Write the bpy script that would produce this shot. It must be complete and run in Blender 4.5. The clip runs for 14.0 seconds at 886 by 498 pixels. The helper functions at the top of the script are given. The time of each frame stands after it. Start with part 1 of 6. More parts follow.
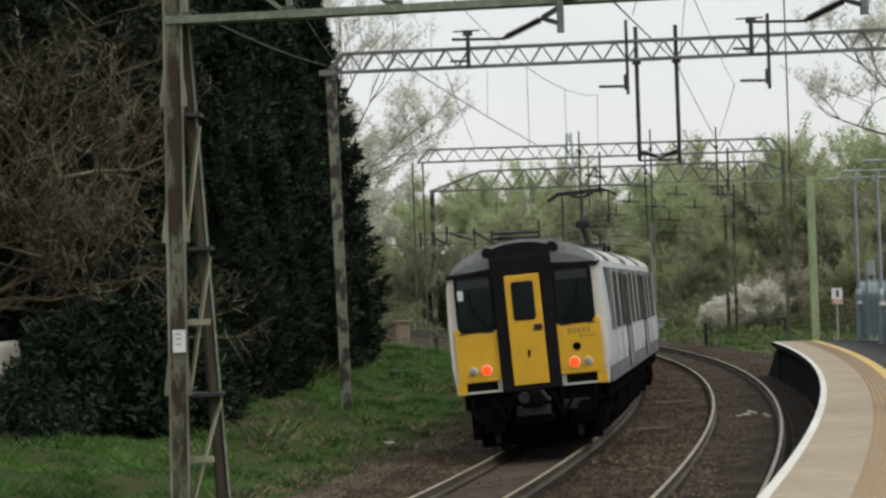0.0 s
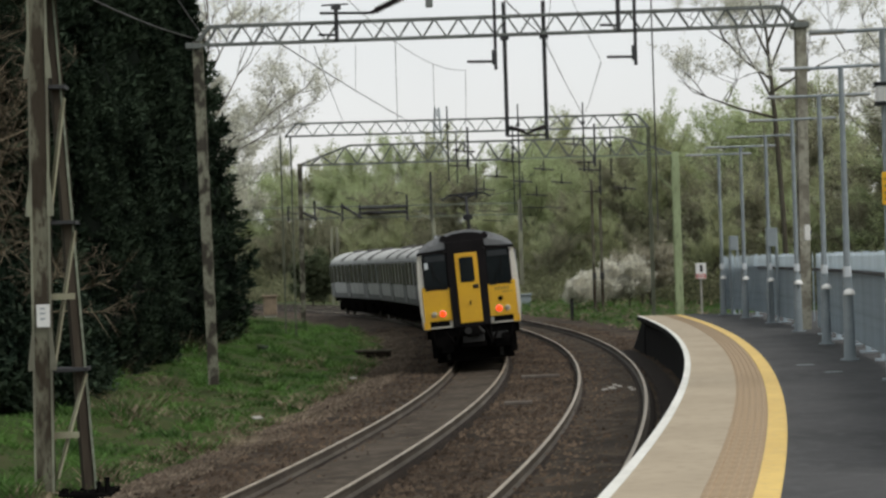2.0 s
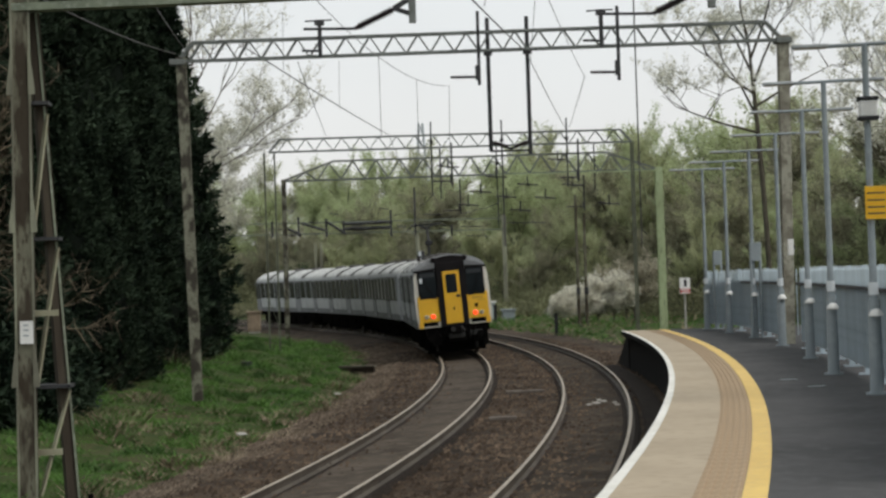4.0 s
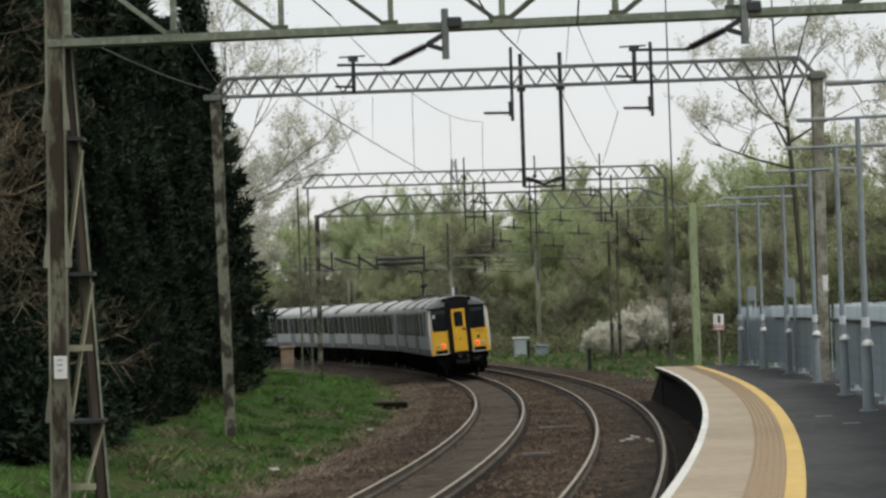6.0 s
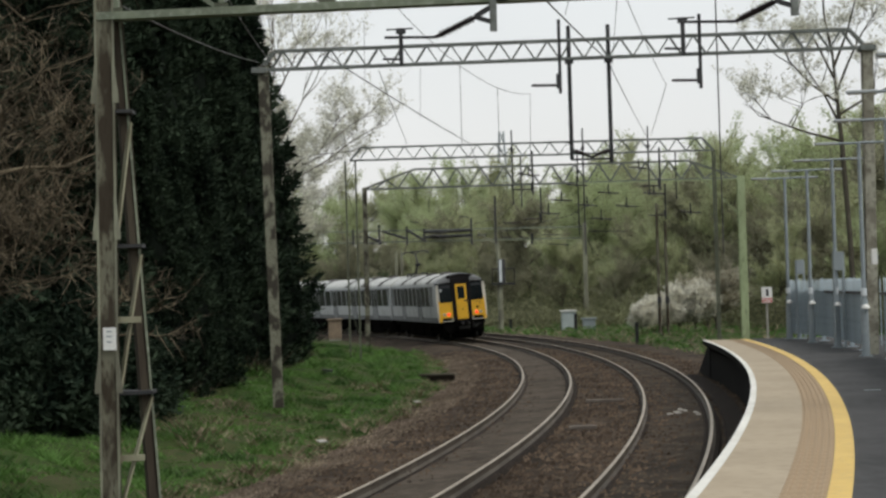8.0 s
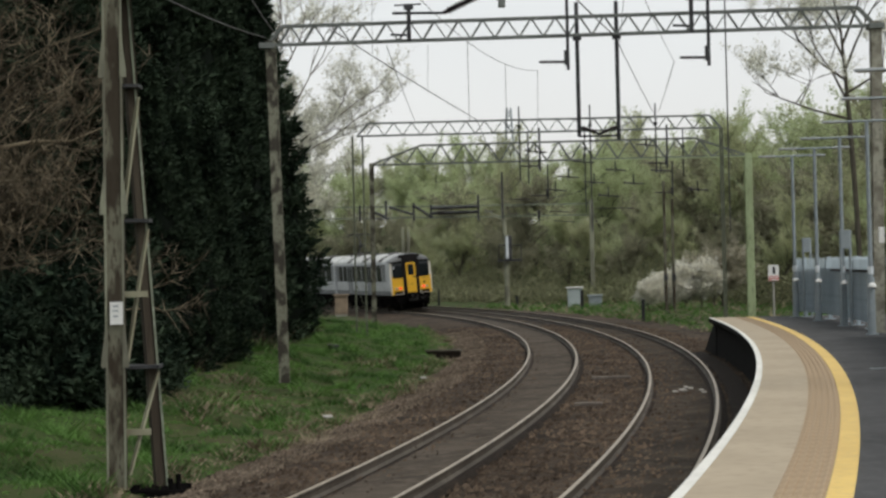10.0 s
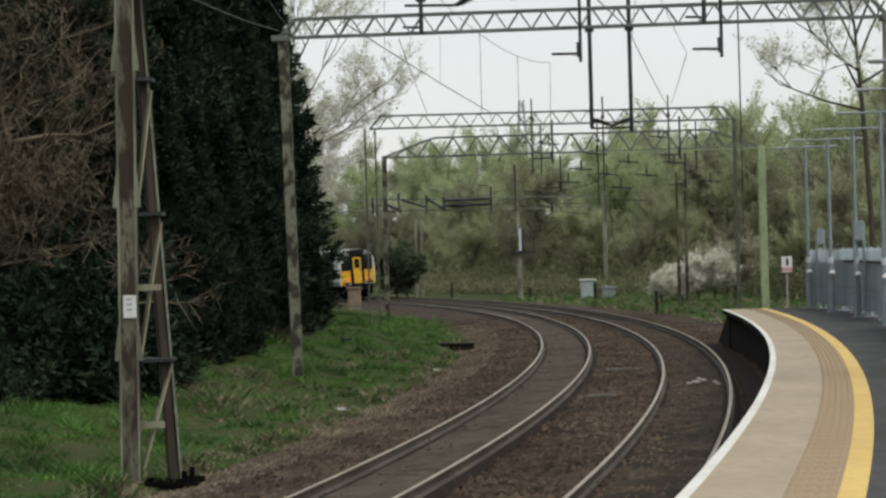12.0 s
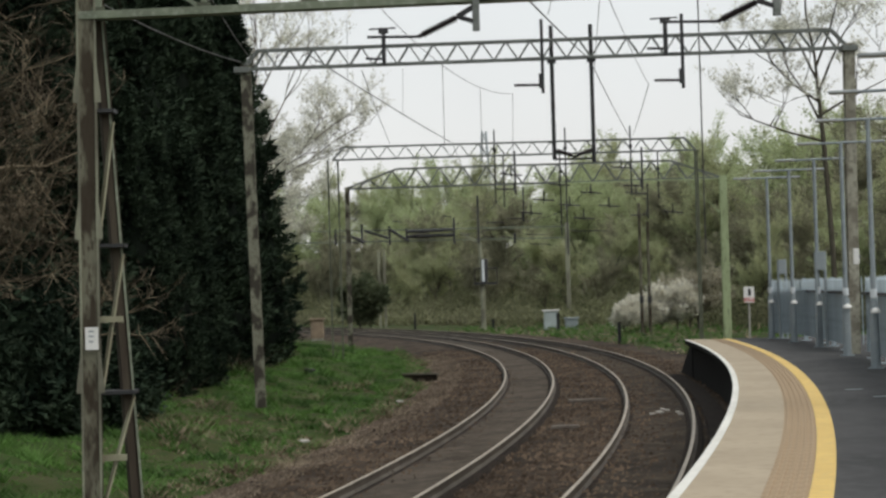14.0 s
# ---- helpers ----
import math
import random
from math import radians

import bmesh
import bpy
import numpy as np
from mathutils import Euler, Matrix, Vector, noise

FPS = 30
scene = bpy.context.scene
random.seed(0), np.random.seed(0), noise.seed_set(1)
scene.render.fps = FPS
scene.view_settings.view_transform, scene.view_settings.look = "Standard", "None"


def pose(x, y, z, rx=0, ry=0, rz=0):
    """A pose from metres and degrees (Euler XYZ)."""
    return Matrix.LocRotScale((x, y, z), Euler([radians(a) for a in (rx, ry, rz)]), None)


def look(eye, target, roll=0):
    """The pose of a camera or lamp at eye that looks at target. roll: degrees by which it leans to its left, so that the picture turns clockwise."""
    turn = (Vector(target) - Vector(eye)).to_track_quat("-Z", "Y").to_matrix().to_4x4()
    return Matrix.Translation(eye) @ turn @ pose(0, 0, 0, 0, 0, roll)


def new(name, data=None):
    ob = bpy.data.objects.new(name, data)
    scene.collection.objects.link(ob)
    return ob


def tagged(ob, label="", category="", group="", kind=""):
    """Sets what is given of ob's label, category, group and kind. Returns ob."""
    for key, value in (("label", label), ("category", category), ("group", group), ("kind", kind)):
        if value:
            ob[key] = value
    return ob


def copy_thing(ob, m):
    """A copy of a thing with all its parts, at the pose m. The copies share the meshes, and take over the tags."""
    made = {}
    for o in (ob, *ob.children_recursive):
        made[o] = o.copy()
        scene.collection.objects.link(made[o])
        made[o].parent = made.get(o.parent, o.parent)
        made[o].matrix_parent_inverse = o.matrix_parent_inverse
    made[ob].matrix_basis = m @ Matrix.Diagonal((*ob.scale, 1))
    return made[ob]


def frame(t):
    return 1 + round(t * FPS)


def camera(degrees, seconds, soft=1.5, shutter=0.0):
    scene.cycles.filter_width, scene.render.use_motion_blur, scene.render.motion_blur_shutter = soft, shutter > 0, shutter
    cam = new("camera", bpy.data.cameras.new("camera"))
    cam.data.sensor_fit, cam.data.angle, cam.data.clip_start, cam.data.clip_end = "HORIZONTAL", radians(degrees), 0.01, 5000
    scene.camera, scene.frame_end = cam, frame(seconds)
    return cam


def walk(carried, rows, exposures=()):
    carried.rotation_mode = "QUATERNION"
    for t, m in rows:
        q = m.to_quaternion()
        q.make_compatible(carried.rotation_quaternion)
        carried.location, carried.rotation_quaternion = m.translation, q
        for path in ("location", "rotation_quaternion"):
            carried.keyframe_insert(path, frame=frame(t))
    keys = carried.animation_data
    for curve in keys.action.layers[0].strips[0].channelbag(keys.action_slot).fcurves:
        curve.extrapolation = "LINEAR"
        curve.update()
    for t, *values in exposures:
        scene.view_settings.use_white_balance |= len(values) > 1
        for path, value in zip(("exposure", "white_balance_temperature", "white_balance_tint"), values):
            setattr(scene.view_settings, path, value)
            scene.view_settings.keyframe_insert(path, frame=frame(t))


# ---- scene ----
# ---- camera: stands on the platform and pans ----
cam = camera(25.98, 14.0, soft=2.6)
EYE = (0.0, 0.0, 2.927)
PAN = [(0, 1.541, 1.332, -1.833), (0.5, 0.171, 0.757, -1.782), (1, -1.562, 0.653, -1.656), (1.5, -2.319, 0.606, -1.692), (2, -2.373, 0.447, -1.772), (2.5, -2.128, 0.324, -2.033), (3, -2.261, 0.408, -2.100), (3.2, -2.459, 0.462, -2.077), (5.3, -2.998, 1.624, -1.897), (5.5, -2.691, 1.686, -1.733), (6, -1.912, 1.987, -1.828), (6.5, -1.214, 2.087, -1.879), (7, -0.601, 1.962, -1.748), (7.5, -0.465, 1.680, -1.730), (8, -0.473, 1.214, -1.707), (8.5, -0.372, 0.610, -1.414), (8.7, -0.240, 0.480, -1.597), (10.8, -0.263, 0.602, -1.312), (11, -0.254, 0.812, -1.364), (11.5, -0.089, 0.843, -1.510), (12, 0.135, 0.294, -1.563), (12.5, 0.004, 0.113, -1.606), (13, -0.465, 0.484, -1.602), (13.5, -0.614, 1.090, -1.644), (14, -0.992, 1.188, -1.701)]
walk(cam, [(t, pose(*EYE, 0, 0, yaw) @ pose(0, 0, 0, 90 + tilt) @ pose(0, 0, 0, 0, 0, roll)) for t, yaw, tilt, roll in PAN],
     exposures=[(0.0, 0.0), (14.0, 0.0)])

# ---- world and sun: overcast spring afternoon ----
world = bpy.data.worlds.new("overcast_sky")
scene.world = world
world.use_nodes = True
wn, wl = world.node_tree.nodes, world.node_tree.links
sky = wn.new("ShaderNodeTexSky")
sky.sky_type = "NISHITA"
sky.sun_disc = False
sky.sun_elevation = radians(52)
sky.sun_rotation = radians(120)
sky.dust_density = 3.0
grey = wn.new("ShaderNodeHueSaturation")
grey.inputs["Saturation"].default_value = 0.16
cloud = wn.new("ShaderNodeMix")
cloud.data_type = "RGBA"
cloud.inputs["Factor"].default_value = 0.82
wtc, sep, wr = wn.new("ShaderNodeTexCoord"), wn.new("ShaderNodeSeparateXYZ"), wn.new("ShaderNodeValToRGB")
wr.color_ramp.elements[0].position, wr.color_ramp.elements[0].color = 0.02, (0.975, 0.965, 0.94, 1)
wr.color_ramp.elements[1].position, wr.color_ramp.elements[1].color = 0.2, (0.9, 0.96, 0.985, 1)
wns, wmix = wn.new("ShaderNodeTexNoise"), wn.new("ShaderNodeMix")
wns.inputs["Scale"].default_value, wns.inputs["Detail"].default_value = 5.0, 4
wmix.data_type, wmix.blend_type = "RGBA", "MULTIPLY"
wmr = wn.new("ShaderNodeMapRange")
wmr.inputs["To Min"].default_value, wmr.inputs["To Max"].default_value = 7.2, 8.6
wl.new(wtc.outputs["Generated"], sep.inputs[0])
wl.new(sep.outputs["Z"], wr.inputs[0])
wl.new(wtc.outputs["Generated"], wns.inputs["Vector"])
wl.new(wns.outputs["Fac"], wmr.inputs["Value"])
wl.new(wr.outputs[0], wmix.inputs["A"])
wl.new(wmr.outputs[0], wmix.inputs["B"])
wmix.inputs["Factor"].default_value = 1.0
wl.new(wmix.outputs["Result"], cloud.inputs["B"])
wl.new(sky.outputs[0], grey.inputs["Color"])
wl.new(grey.outputs[0], cloud.inputs["A"])
wl.new(cloud.outputs["Result"], wn["Background"].inputs["Color"])
wn["Background"].inputs["Strength"].default_value = 0.119
sun = new("sun", bpy.data.lights.new("sun", "SUN"))
sun.data.energy, sun.data.angle, sun.data.color = 1.5, radians(25), (1, 0.96, 0.9)
sun.matrix_world = look((0, 0, 50), (-34, 20, 0))


# ---- materials ----
def mat(name, a, b=None, scale=3.0, rough=0.8, metal=0.0, bump=0.0, bscale=None, c=None, stretch=None, island=0.0, objvar=0.0, spec=None, thin=0.0, sharp=0.14):
    """Two noise scales blend colours a, b and c; fine noise gives relief."""
    m = bpy.data.materials.new(name)
    m.use_nodes = True
    n, l = m.node_tree.nodes, m.node_tree.links
    p = n["Principled BSDF"]
    p.inputs["Roughness"].default_value, p.inputs["Metallic"].default_value = rough, metal
    p.inputs["Specular IOR Level"].default_value = spec if spec is not None else (0.12 if rough > 0.78 else 0.35)
    b = b or tuple(v * 0.75 for v in a)
    c = c or tuple((u + v) / 2 * 0.9 for u, v in zip(a, b))
    tc, mp = n.new("ShaderNodeTexCoord"), n.new("ShaderNodeMapping")
    l.new(tc.outputs["Object"], mp.inputs[0])
    if stretch:
        mp.inputs["Scale"].default_value = stretch
    big, small = n.new("ShaderNodeTexNoise"), n.new("ShaderNodeTexNoise")
    big.inputs["Scale"].default_value, big.inputs["Detail"].default_value = scale, 5
    small.inputs["Scale"].default_value, small.inputs["Detail"].default_value = scale * 7, 4
    for x in (big, small):
        l.new(mp.outputs[0], x.inputs["Vector"])
    r1, r2 = n.new("ShaderNodeValToRGB"), n.new("ShaderNodeValToRGB")
    r1.color_ramp.elements[0].position, r1.color_ramp.elements[1].position = 0.5 - sharp, 0.5 + sharp
    r1.color_ramp.elements[0].color, r1.color_ramp.elements[1].color = (*a, 1), (*b, 1)
    r2.color_ramp.elements[0].position, r2.color_ramp.elements[1].position = 0.5, 0.75
    l.new(big.outputs["Fac"], r1.inputs[0])
    l.new(small.outputs["Fac"], r2.inputs[0])
    mx = n.new("ShaderNodeMix")
    mx.data_type = "RGBA"
    l.new(r2.outputs[0], mx.inputs["Factor"])
    l.new(r1.outputs[0], mx.inputs["A"])
    mx.inputs["B"].default_value = (*c, 1)
    col = mx.outputs["Result"]
    if island or objvar:
        hs = n.new("ShaderNodeHueSaturation")
        mr = n.new("ShaderNodeMapRange")
        src = n.new("ShaderNodeNewGeometry").outputs["Random Per Island"] if island else n.new("ShaderNodeObjectInfo").outputs["Random"]
        v = island or objvar
        mr.inputs["To Min"].default_value, mr.inputs["To Max"].default_value = 1 - v, 1 + v
        l.new(src, mr.inputs["Value"])
        l.new(mr.outputs[0], hs.inputs["Value"])
        l.new(col, hs.inputs["Color"])
        col = hs.outputs[0]
    l.new(col, p.inputs["Base Color"])
    if thin:
        tr, ms = n.new("ShaderNodeBsdfTranslucent"), n.new("ShaderNodeMixShader")
        ms.inputs[0].default_value = thin
        l.new(col, tr.inputs["Color"])
        l.new(p.outputs[0], ms.inputs[1])
        l.new(tr.outputs[0], ms.inputs[2])
        l.new(ms.outputs[0], n["Material Output"].inputs["Surface"])
    if bump:
        bn = n.new("ShaderNodeBump")
        bn.inputs["Strength"].default_value, bn.inputs["Distance"].default_value = bump, 0.02
        fine = n.new("ShaderNodeTexNoise")
        fine.inputs["Scale"].default_value, fine.inputs["Detail"].default_value = bscale or scale * 12, 6
        l.new(mp.outputs[0], fine.inputs["Vector"])
        l.new(fine.outputs["Fac"], bn.inputs["Height"])
        l.new(bn.outputs[0], p.inputs["Normal"])
    return m


def glow(name, colour, strength):
    m = bpy.data.materials.new(name)
    m.use_nodes = True
    p = m.node_tree.nodes["Principled BSDF"]
    p.inputs["Base Color"].default_value = (*(0.3 * v for v in colour), 1)
    p.inputs["Specular IOR Level"].default_value = 0.1
    p.inputs["Emission Color"].default_value = (*colour, 1)
    p.inputs["Emission Strength"].default_value = strength
    return m


M_BALLAST = mat("brown_ballast", (0.066, 0.047, 0.033), (0.025, 0.0185, 0.013), 0.4, 0.95, bump=1.0, bscale=16, c=(0.108, 0.082, 0.059))
M_GREYBAL = mat("grey_ballast", (0.084, 0.067, 0.051), (0.045, 0.035, 0.026), 0.45, 0.95, bump=1.0, bscale=15, c=(0.112, 0.09, 0.07))
M_DIRTBAL = mat("dirty_ballast", (0.05, 0.038, 0.027), (0.022, 0.017, 0.012), 0.35, 0.95, bump=1.0, bscale=16, c=(0.085, 0.066, 0.048), sharp=0.1)
M_STONE = mat("ballast_stone", (0.12, 0.087, 0.062), (0.05, 0.036, 0.026), 0.5, 0.95, island=0.5)
M_TANSTONE = mat("tan_shoulder_stone", (0.165, 0.13, 0.097), (0.085, 0.066, 0.049), 0.6, 0.95, island=0.5)
M_GROUND = mat("rough_grass", (0.035, 0.06, 0.014), (0.06, 0.058, 0.026), 0.35, 0.95, bump=0.8, bscale=5, c=(0.028, 0.048, 0.012))
M_BLADE = mat("grass_blades", (0.045, 0.1, 0.021), (0.115, 0.225, 0.05), 0.55, 0.75, c=(0.1, 0.18, 0.046), island=0.3, thin=0.4, sharp=0.1)
M_STRAW = mat("dry_grass", (0.3, 0.245, 0.17), (0.19, 0.155, 0.105), 0.7, 0.9, island=0.35)
M_RAILTOP = mat("worn_rail_head", (0.4, 0.335, 0.255), (0.3, 0.25, 0.19), 1.2, 0.5, 0.25, c=(0.25, 0.2, 0.15))
M_SHADEBROWN = mat("shade_dark_brown", (0.018, 0.0135, 0.0105), (0.032, 0.0235, 0.0175), 2.5, 0.95, bump=0.8, bscale=18)
M_RAIL = mat("rusty_rail", (0.1, 0.082, 0.064), (0.06, 0.047, 0.035), 0.6, 0.75, 0.1, bump=0.3, c=(0.042, 0.032, 0.024))
M_SLEEPER = mat("concrete_sleeper", (0.19, 0.165, 0.14), (0.12, 0.1, 0.085), 3, 0.9, bump=0.3)
M_WHITE = mat("white_edge_paint", (0.76, 0.74, 0.68), (0.64, 0.62, 0.56), 1.4, 0.7, c=(0.6, 0.58, 0.54), bump=0.15)
M_COPER = mat("buff_coper", (0.415, 0.342, 0.25), (0.365, 0.3, 0.218), 0.8, 0.85, c=(0.325, 0.266, 0.194), bump=0.2, bscale=40)
M_TACTILE = mat("tactile_paving", (0.385, 0.285, 0.185), (0.33, 0.24, 0.155), 1.2, 0.85, c=(0.3, 0.22, 0.14), bump=0.2, bscale=40, objvar=0.012)
M_YELLOW = mat("yellow_line_paint", (0.72, 0.5, 0.15), (0.64, 0.43, 0.13), 1.5, 0.7, c=(0.56, 0.39, 0.15), bump=0.12)
M_TARMAC = mat("platform_tarmac", (0.08, 0.078, 0.078), (0.06, 0.059, 0.059), 0.7, 0.9, c=(0.095, 0.093, 0.093), bump=0.5, bscale=60)
M_PLATWALL = mat("shade_black_platform_face", (0.014, 0.013, 0.012), (0.009, 0.0085, 0.008), 2, 0.95, bump=0.4)
M_MAST = mat("weathered_steel_mast", (0.052, 0.042, 0.03), (0.165, 0.158, 0.115), 1.2, 0.85, 0.0, bump=0.35, c=(0.04, 0.031, 0.022), stretch=(3, 3, 0.9), sharp=0.06)
M_GREENSTEEL = mat("mossy_galvanised_steel", (0.25, 0.28, 0.2), (0.17, 0.19, 0.14), 1.6, 0.75, 0.2, bump=0.15, c=(0.33, 0.36, 0.29))
M_GALV = mat("galvanised_lattice", (0.21, 0.225, 0.21), (0.15, 0.16, 0.15), 1.5, 0.65, 0.2, c=(0.12, 0.125, 0.11))
M_DARKSTEEL = mat("dark_drop_steel", (0.06, 0.06, 0.062), (0.035, 0.035, 0.037), 2, 0.65, 0.3)
M_PORC = mat("brown_porcelain", (0.035, 0.022, 0.024), (0.022, 0.016, 0.018), 4, 0.3)
M_WIRE = mat("copper_wire", (0.09, 0.085, 0.08), (0.06, 0.058, 0.055), 3, 0.6, 0.4)
M_PAINTGREY = mat("blue_grey_paint", (0.265, 0.3, 0.315), (0.22, 0.25, 0.265), 1.2, 0.6, c=(0.3, 0.335, 0.345), bump=0.08)
M_FENCE = mat("blue_grey_galvanised_fence", (0.43, 0.5, 0.54), (0.36, 0.42, 0.455), 0.9, 0.65, 0.1, c=(0.28, 0.33, 0.365), objvar=0.1)
M_LIGHTGREY = mat("light_grey_enamel", (0.66, 0.69, 0.71), (0.56, 0.59, 0.61), 2, 0.5)
M_CABINET = mat("grey_green_cabinet_paint", (0.42, 0.47, 0.47), (0.34, 0.39, 0.39), 2, 0.6, c=(0.3, 0.33, 0.32))
M_SIGNWHITE = mat("white_sign", (0.78, 0.77, 0.74), (0.68, 0.67, 0.64), 3, 0.5)
M_SIGNRED = mat("red_sign_mark", (0.55, 0.06, 0.05), (0.45, 0.05, 0.04), 6, 0.5)
M_SIGNYEL = mat("yellow_sign", (0.85, 0.47, 0.02), (0.78, 0.42, 0.02), 3, 0.45)
M_BLACK = mat("black_paint", (0.018, 0.018, 0.02), (0.012, 0.012, 0.013), 3, 0.5)
# near-black without gloss, so the shade under the coach is in the colour
M_UNDER = mat("near_black_underframe", (0.005, 0.0047, 0.0045), (0.008, 0.0073, 0.007), 3, 0.95, bump=0.3, spec=0.0)
M_CABYEL = mat("warning_yellow_paint", (0.82, 0.47, 0.025), (0.74, 0.41, 0.03), 1.3, 0.42, c=(0.72, 0.4, 0.03))
M_CABBLACK = mat("charcoal_cab_paint", (0.016, 0.014, 0.0145), (0.011, 0.01, 0.0105), 2, 0.55, spec=0.06)
M_CARWHITE = mat("white_body_paint", (0.49, 0.5, 0.51), (0.41, 0.42, 0.43), 0.8, 0.5, c=(0.35, 0.35, 0.35), spec=0.12)
M_CARGREY = mat("grey_body_paint", (0.16, 0.165, 0.175), (0.12, 0.125, 0.13), 0.8, 0.55, c=(0.2, 0.2, 0.205), spec=0.12)
M_DOOR = mat("grey_door_paint", (0.2, 0.208, 0.22), (0.16, 0.167, 0.178), 0.8, 0.5, c=(0.24, 0.245, 0.25))
M_BAND = mat("dark_window_band_paint", (0.12, 0.125, 0.135), (0.09, 0.094, 0.1), 0.9, 0.45, c=(0.15, 0.155, 0.16))
M_PANETOP = mat("windscreen_reflection_grey", (0.03, 0.034, 0.037), (0.022, 0.026, 0.029), 3, 0.6)
M_CABROOF = mat("mid_grey_cab_roof", (0.34, 0.345, 0.345), (0.26, 0.265, 0.27), 1.2, 0.7, c=(0.2, 0.2, 0.2))
M_SHOULDER = mat("slate_grey_cab_roof", (0.19, 0.195, 0.2), (0.13, 0.134, 0.138), 1.5, 0.6, c=(0.22, 0.22, 0.22))
M_FITTING = mat("grimy_grey_fitting", (0.04, 0.039, 0.037), (0.02, 0.019, 0.018), 3, 0.6, 0.3)
M_WINDSCREEN = mat("grimy_windscreen", (0.008, 0.011, 0.013), (0.017, 0.021, 0.024), 1.2, 0.1, spec=0.22)
M_CREAM = mat("cream_corner_paint", (0.76, 0.72, 0.63), (0.66, 0.62, 0.54), 1.3, 0.45)
M_ROOF = mat("pale_grey_roof", (0.56, 0.56, 0.54), (0.45, 0.45, 0.43), 0.6, 0.75, c=(0.22, 0.215, 0.2), bump=0.15)
M_ROOFDARK = mat("roof_patch", (0.085, 0.082, 0.08), (0.13, 0.125, 0.12), 1.2, 0.85)
M_CARGLASS = mat("dark_coach_glass", (0.014, 0.016, 0.019), (0.02, 0.022, 0.025), 0.7, 0.22, spec=0.08)
M_FAINT = mat("faded_number", (0.5, 0.3, 0.04), (0.42, 0.25, 0.04), 4, 0.5)
M_TAIL = glow("lit_tail_lamp", (1.0, 0.06, 0.008), 1.9)
M_LAMPGLASS = mat("unlit_lamp_glass", (0.42, 0.36, 0.25), (0.34, 0.29, 0.2), 5, 0.2)
M_WHEEL = mat("wheel_steel", (0.1, 0.085, 0.075), (0.06, 0.05, 0.045), 3, 0.6, 0.5)
M_BARK = mat("grey_brown_bark", (0.105, 0.094, 0.072), (0.072, 0.064, 0.05), 2.5, 0.95, bump=0.5)
M_BUSHTWIG = mat("warm_brown_branches", (0.17, 0.138, 0.094), (0.06, 0.048, 0.033), 0.8, 0.95, c=(0.05, 0.04, 0.028), island=0.5)
M_PALEBARK = mat("pale_bark", (0.19, 0.165, 0.135), (0.14, 0.12, 0.1), 2.5, 0.95, bump=0.4)
M_TWIG = mat("bare_twigs", (0.31, 0.3, 0.205), (0.25, 0.243, 0.165), 0.5, 0.95, island=0.35, thin=0.3)
M_BROWNTWIG = mat("dark_brown_twigs", (0.085, 0.07, 0.047), (0.055, 0.044, 0.03), 0.5, 0.95, island=0.4)
M_PALETWIG = mat("pale_twigs_in_bud", (0.74, 0.73, 0.64), (0.62, 0.61, 0.51), 0.5, 0.9, island=0.3, thin=0.45)
M_BUD = mat("young_leaves", (0.45, 0.51, 0.29), (0.41, 0.44, 0.26), 0.12, 0.9, c=(0.51, 0.56, 0.34), island=0.3, thin=0.55)
M_CONIFER = mat("dark_conifer_spray", (0.01, 0.017, 0.011), (0.032, 0.048, 0.029), 0.6, 0.9, c=(0.056, 0.075, 0.048), island=0.35, sharp=0.09, spec=0.05)
M_HOLLY = mat("dark_evergreen_leaves", (0.085, 0.105, 0.062), (0.12, 0.14, 0.08), 0.8, 0.8, c=(0.17, 0.19, 0.11), island=0.4, spec=0.1, thin=0.35)
M_CORE = mat("conifer_inner_shade", (0.004, 0.007, 0.004), (0.003, 0.005, 0.003), 1, 0.95)
M_BLOSSOM = mat("white_blossom", (0.8, 0.78, 0.7), (0.66, 0.64, 0.55), 0.7, 0.9, c=(0.5, 0.48, 0.39), island=0.3, thin=0.4)
M_FADED = mat("fading_blossom_twigs", (0.52, 0.49, 0.39), (0.36, 0.33, 0.25), 0.8, 0.9, c=(0.27, 0.24, 0.17), island=0.4, thin=0.4)
M_CONCRETE = mat("pale_concrete", (0.4, 0.38, 0.34), (0.3, 0.285, 0.255), 2, 0.9, bump=0.3)
M_TAN = mat("tan_cabinet_paint", (0.34, 0.26, 0.19), (0.24, 0.185, 0.135), 2.5, 0.8)
M_PYLON = mat("distant_pylon_steel", (0.42, 0.45, 0.47), (0.38, 0.41, 0.43), 1, 0.7)
M_OLIVE = mat("olive_spring_leaves", (0.42, 0.43, 0.26), (0.46, 0.5, 0.29), 0.15, 0.9, c=(0.35, 0.365, 0.23), island=0.3, thin=0.55)
M_SCRUB = mat("olive_brown_scrub", (0.205, 0.21, 0.122), (0.165, 0.163, 0.1), 0.1, 0.95, c=(0.23, 0.242, 0.128), island=0.35, thin=0.45)

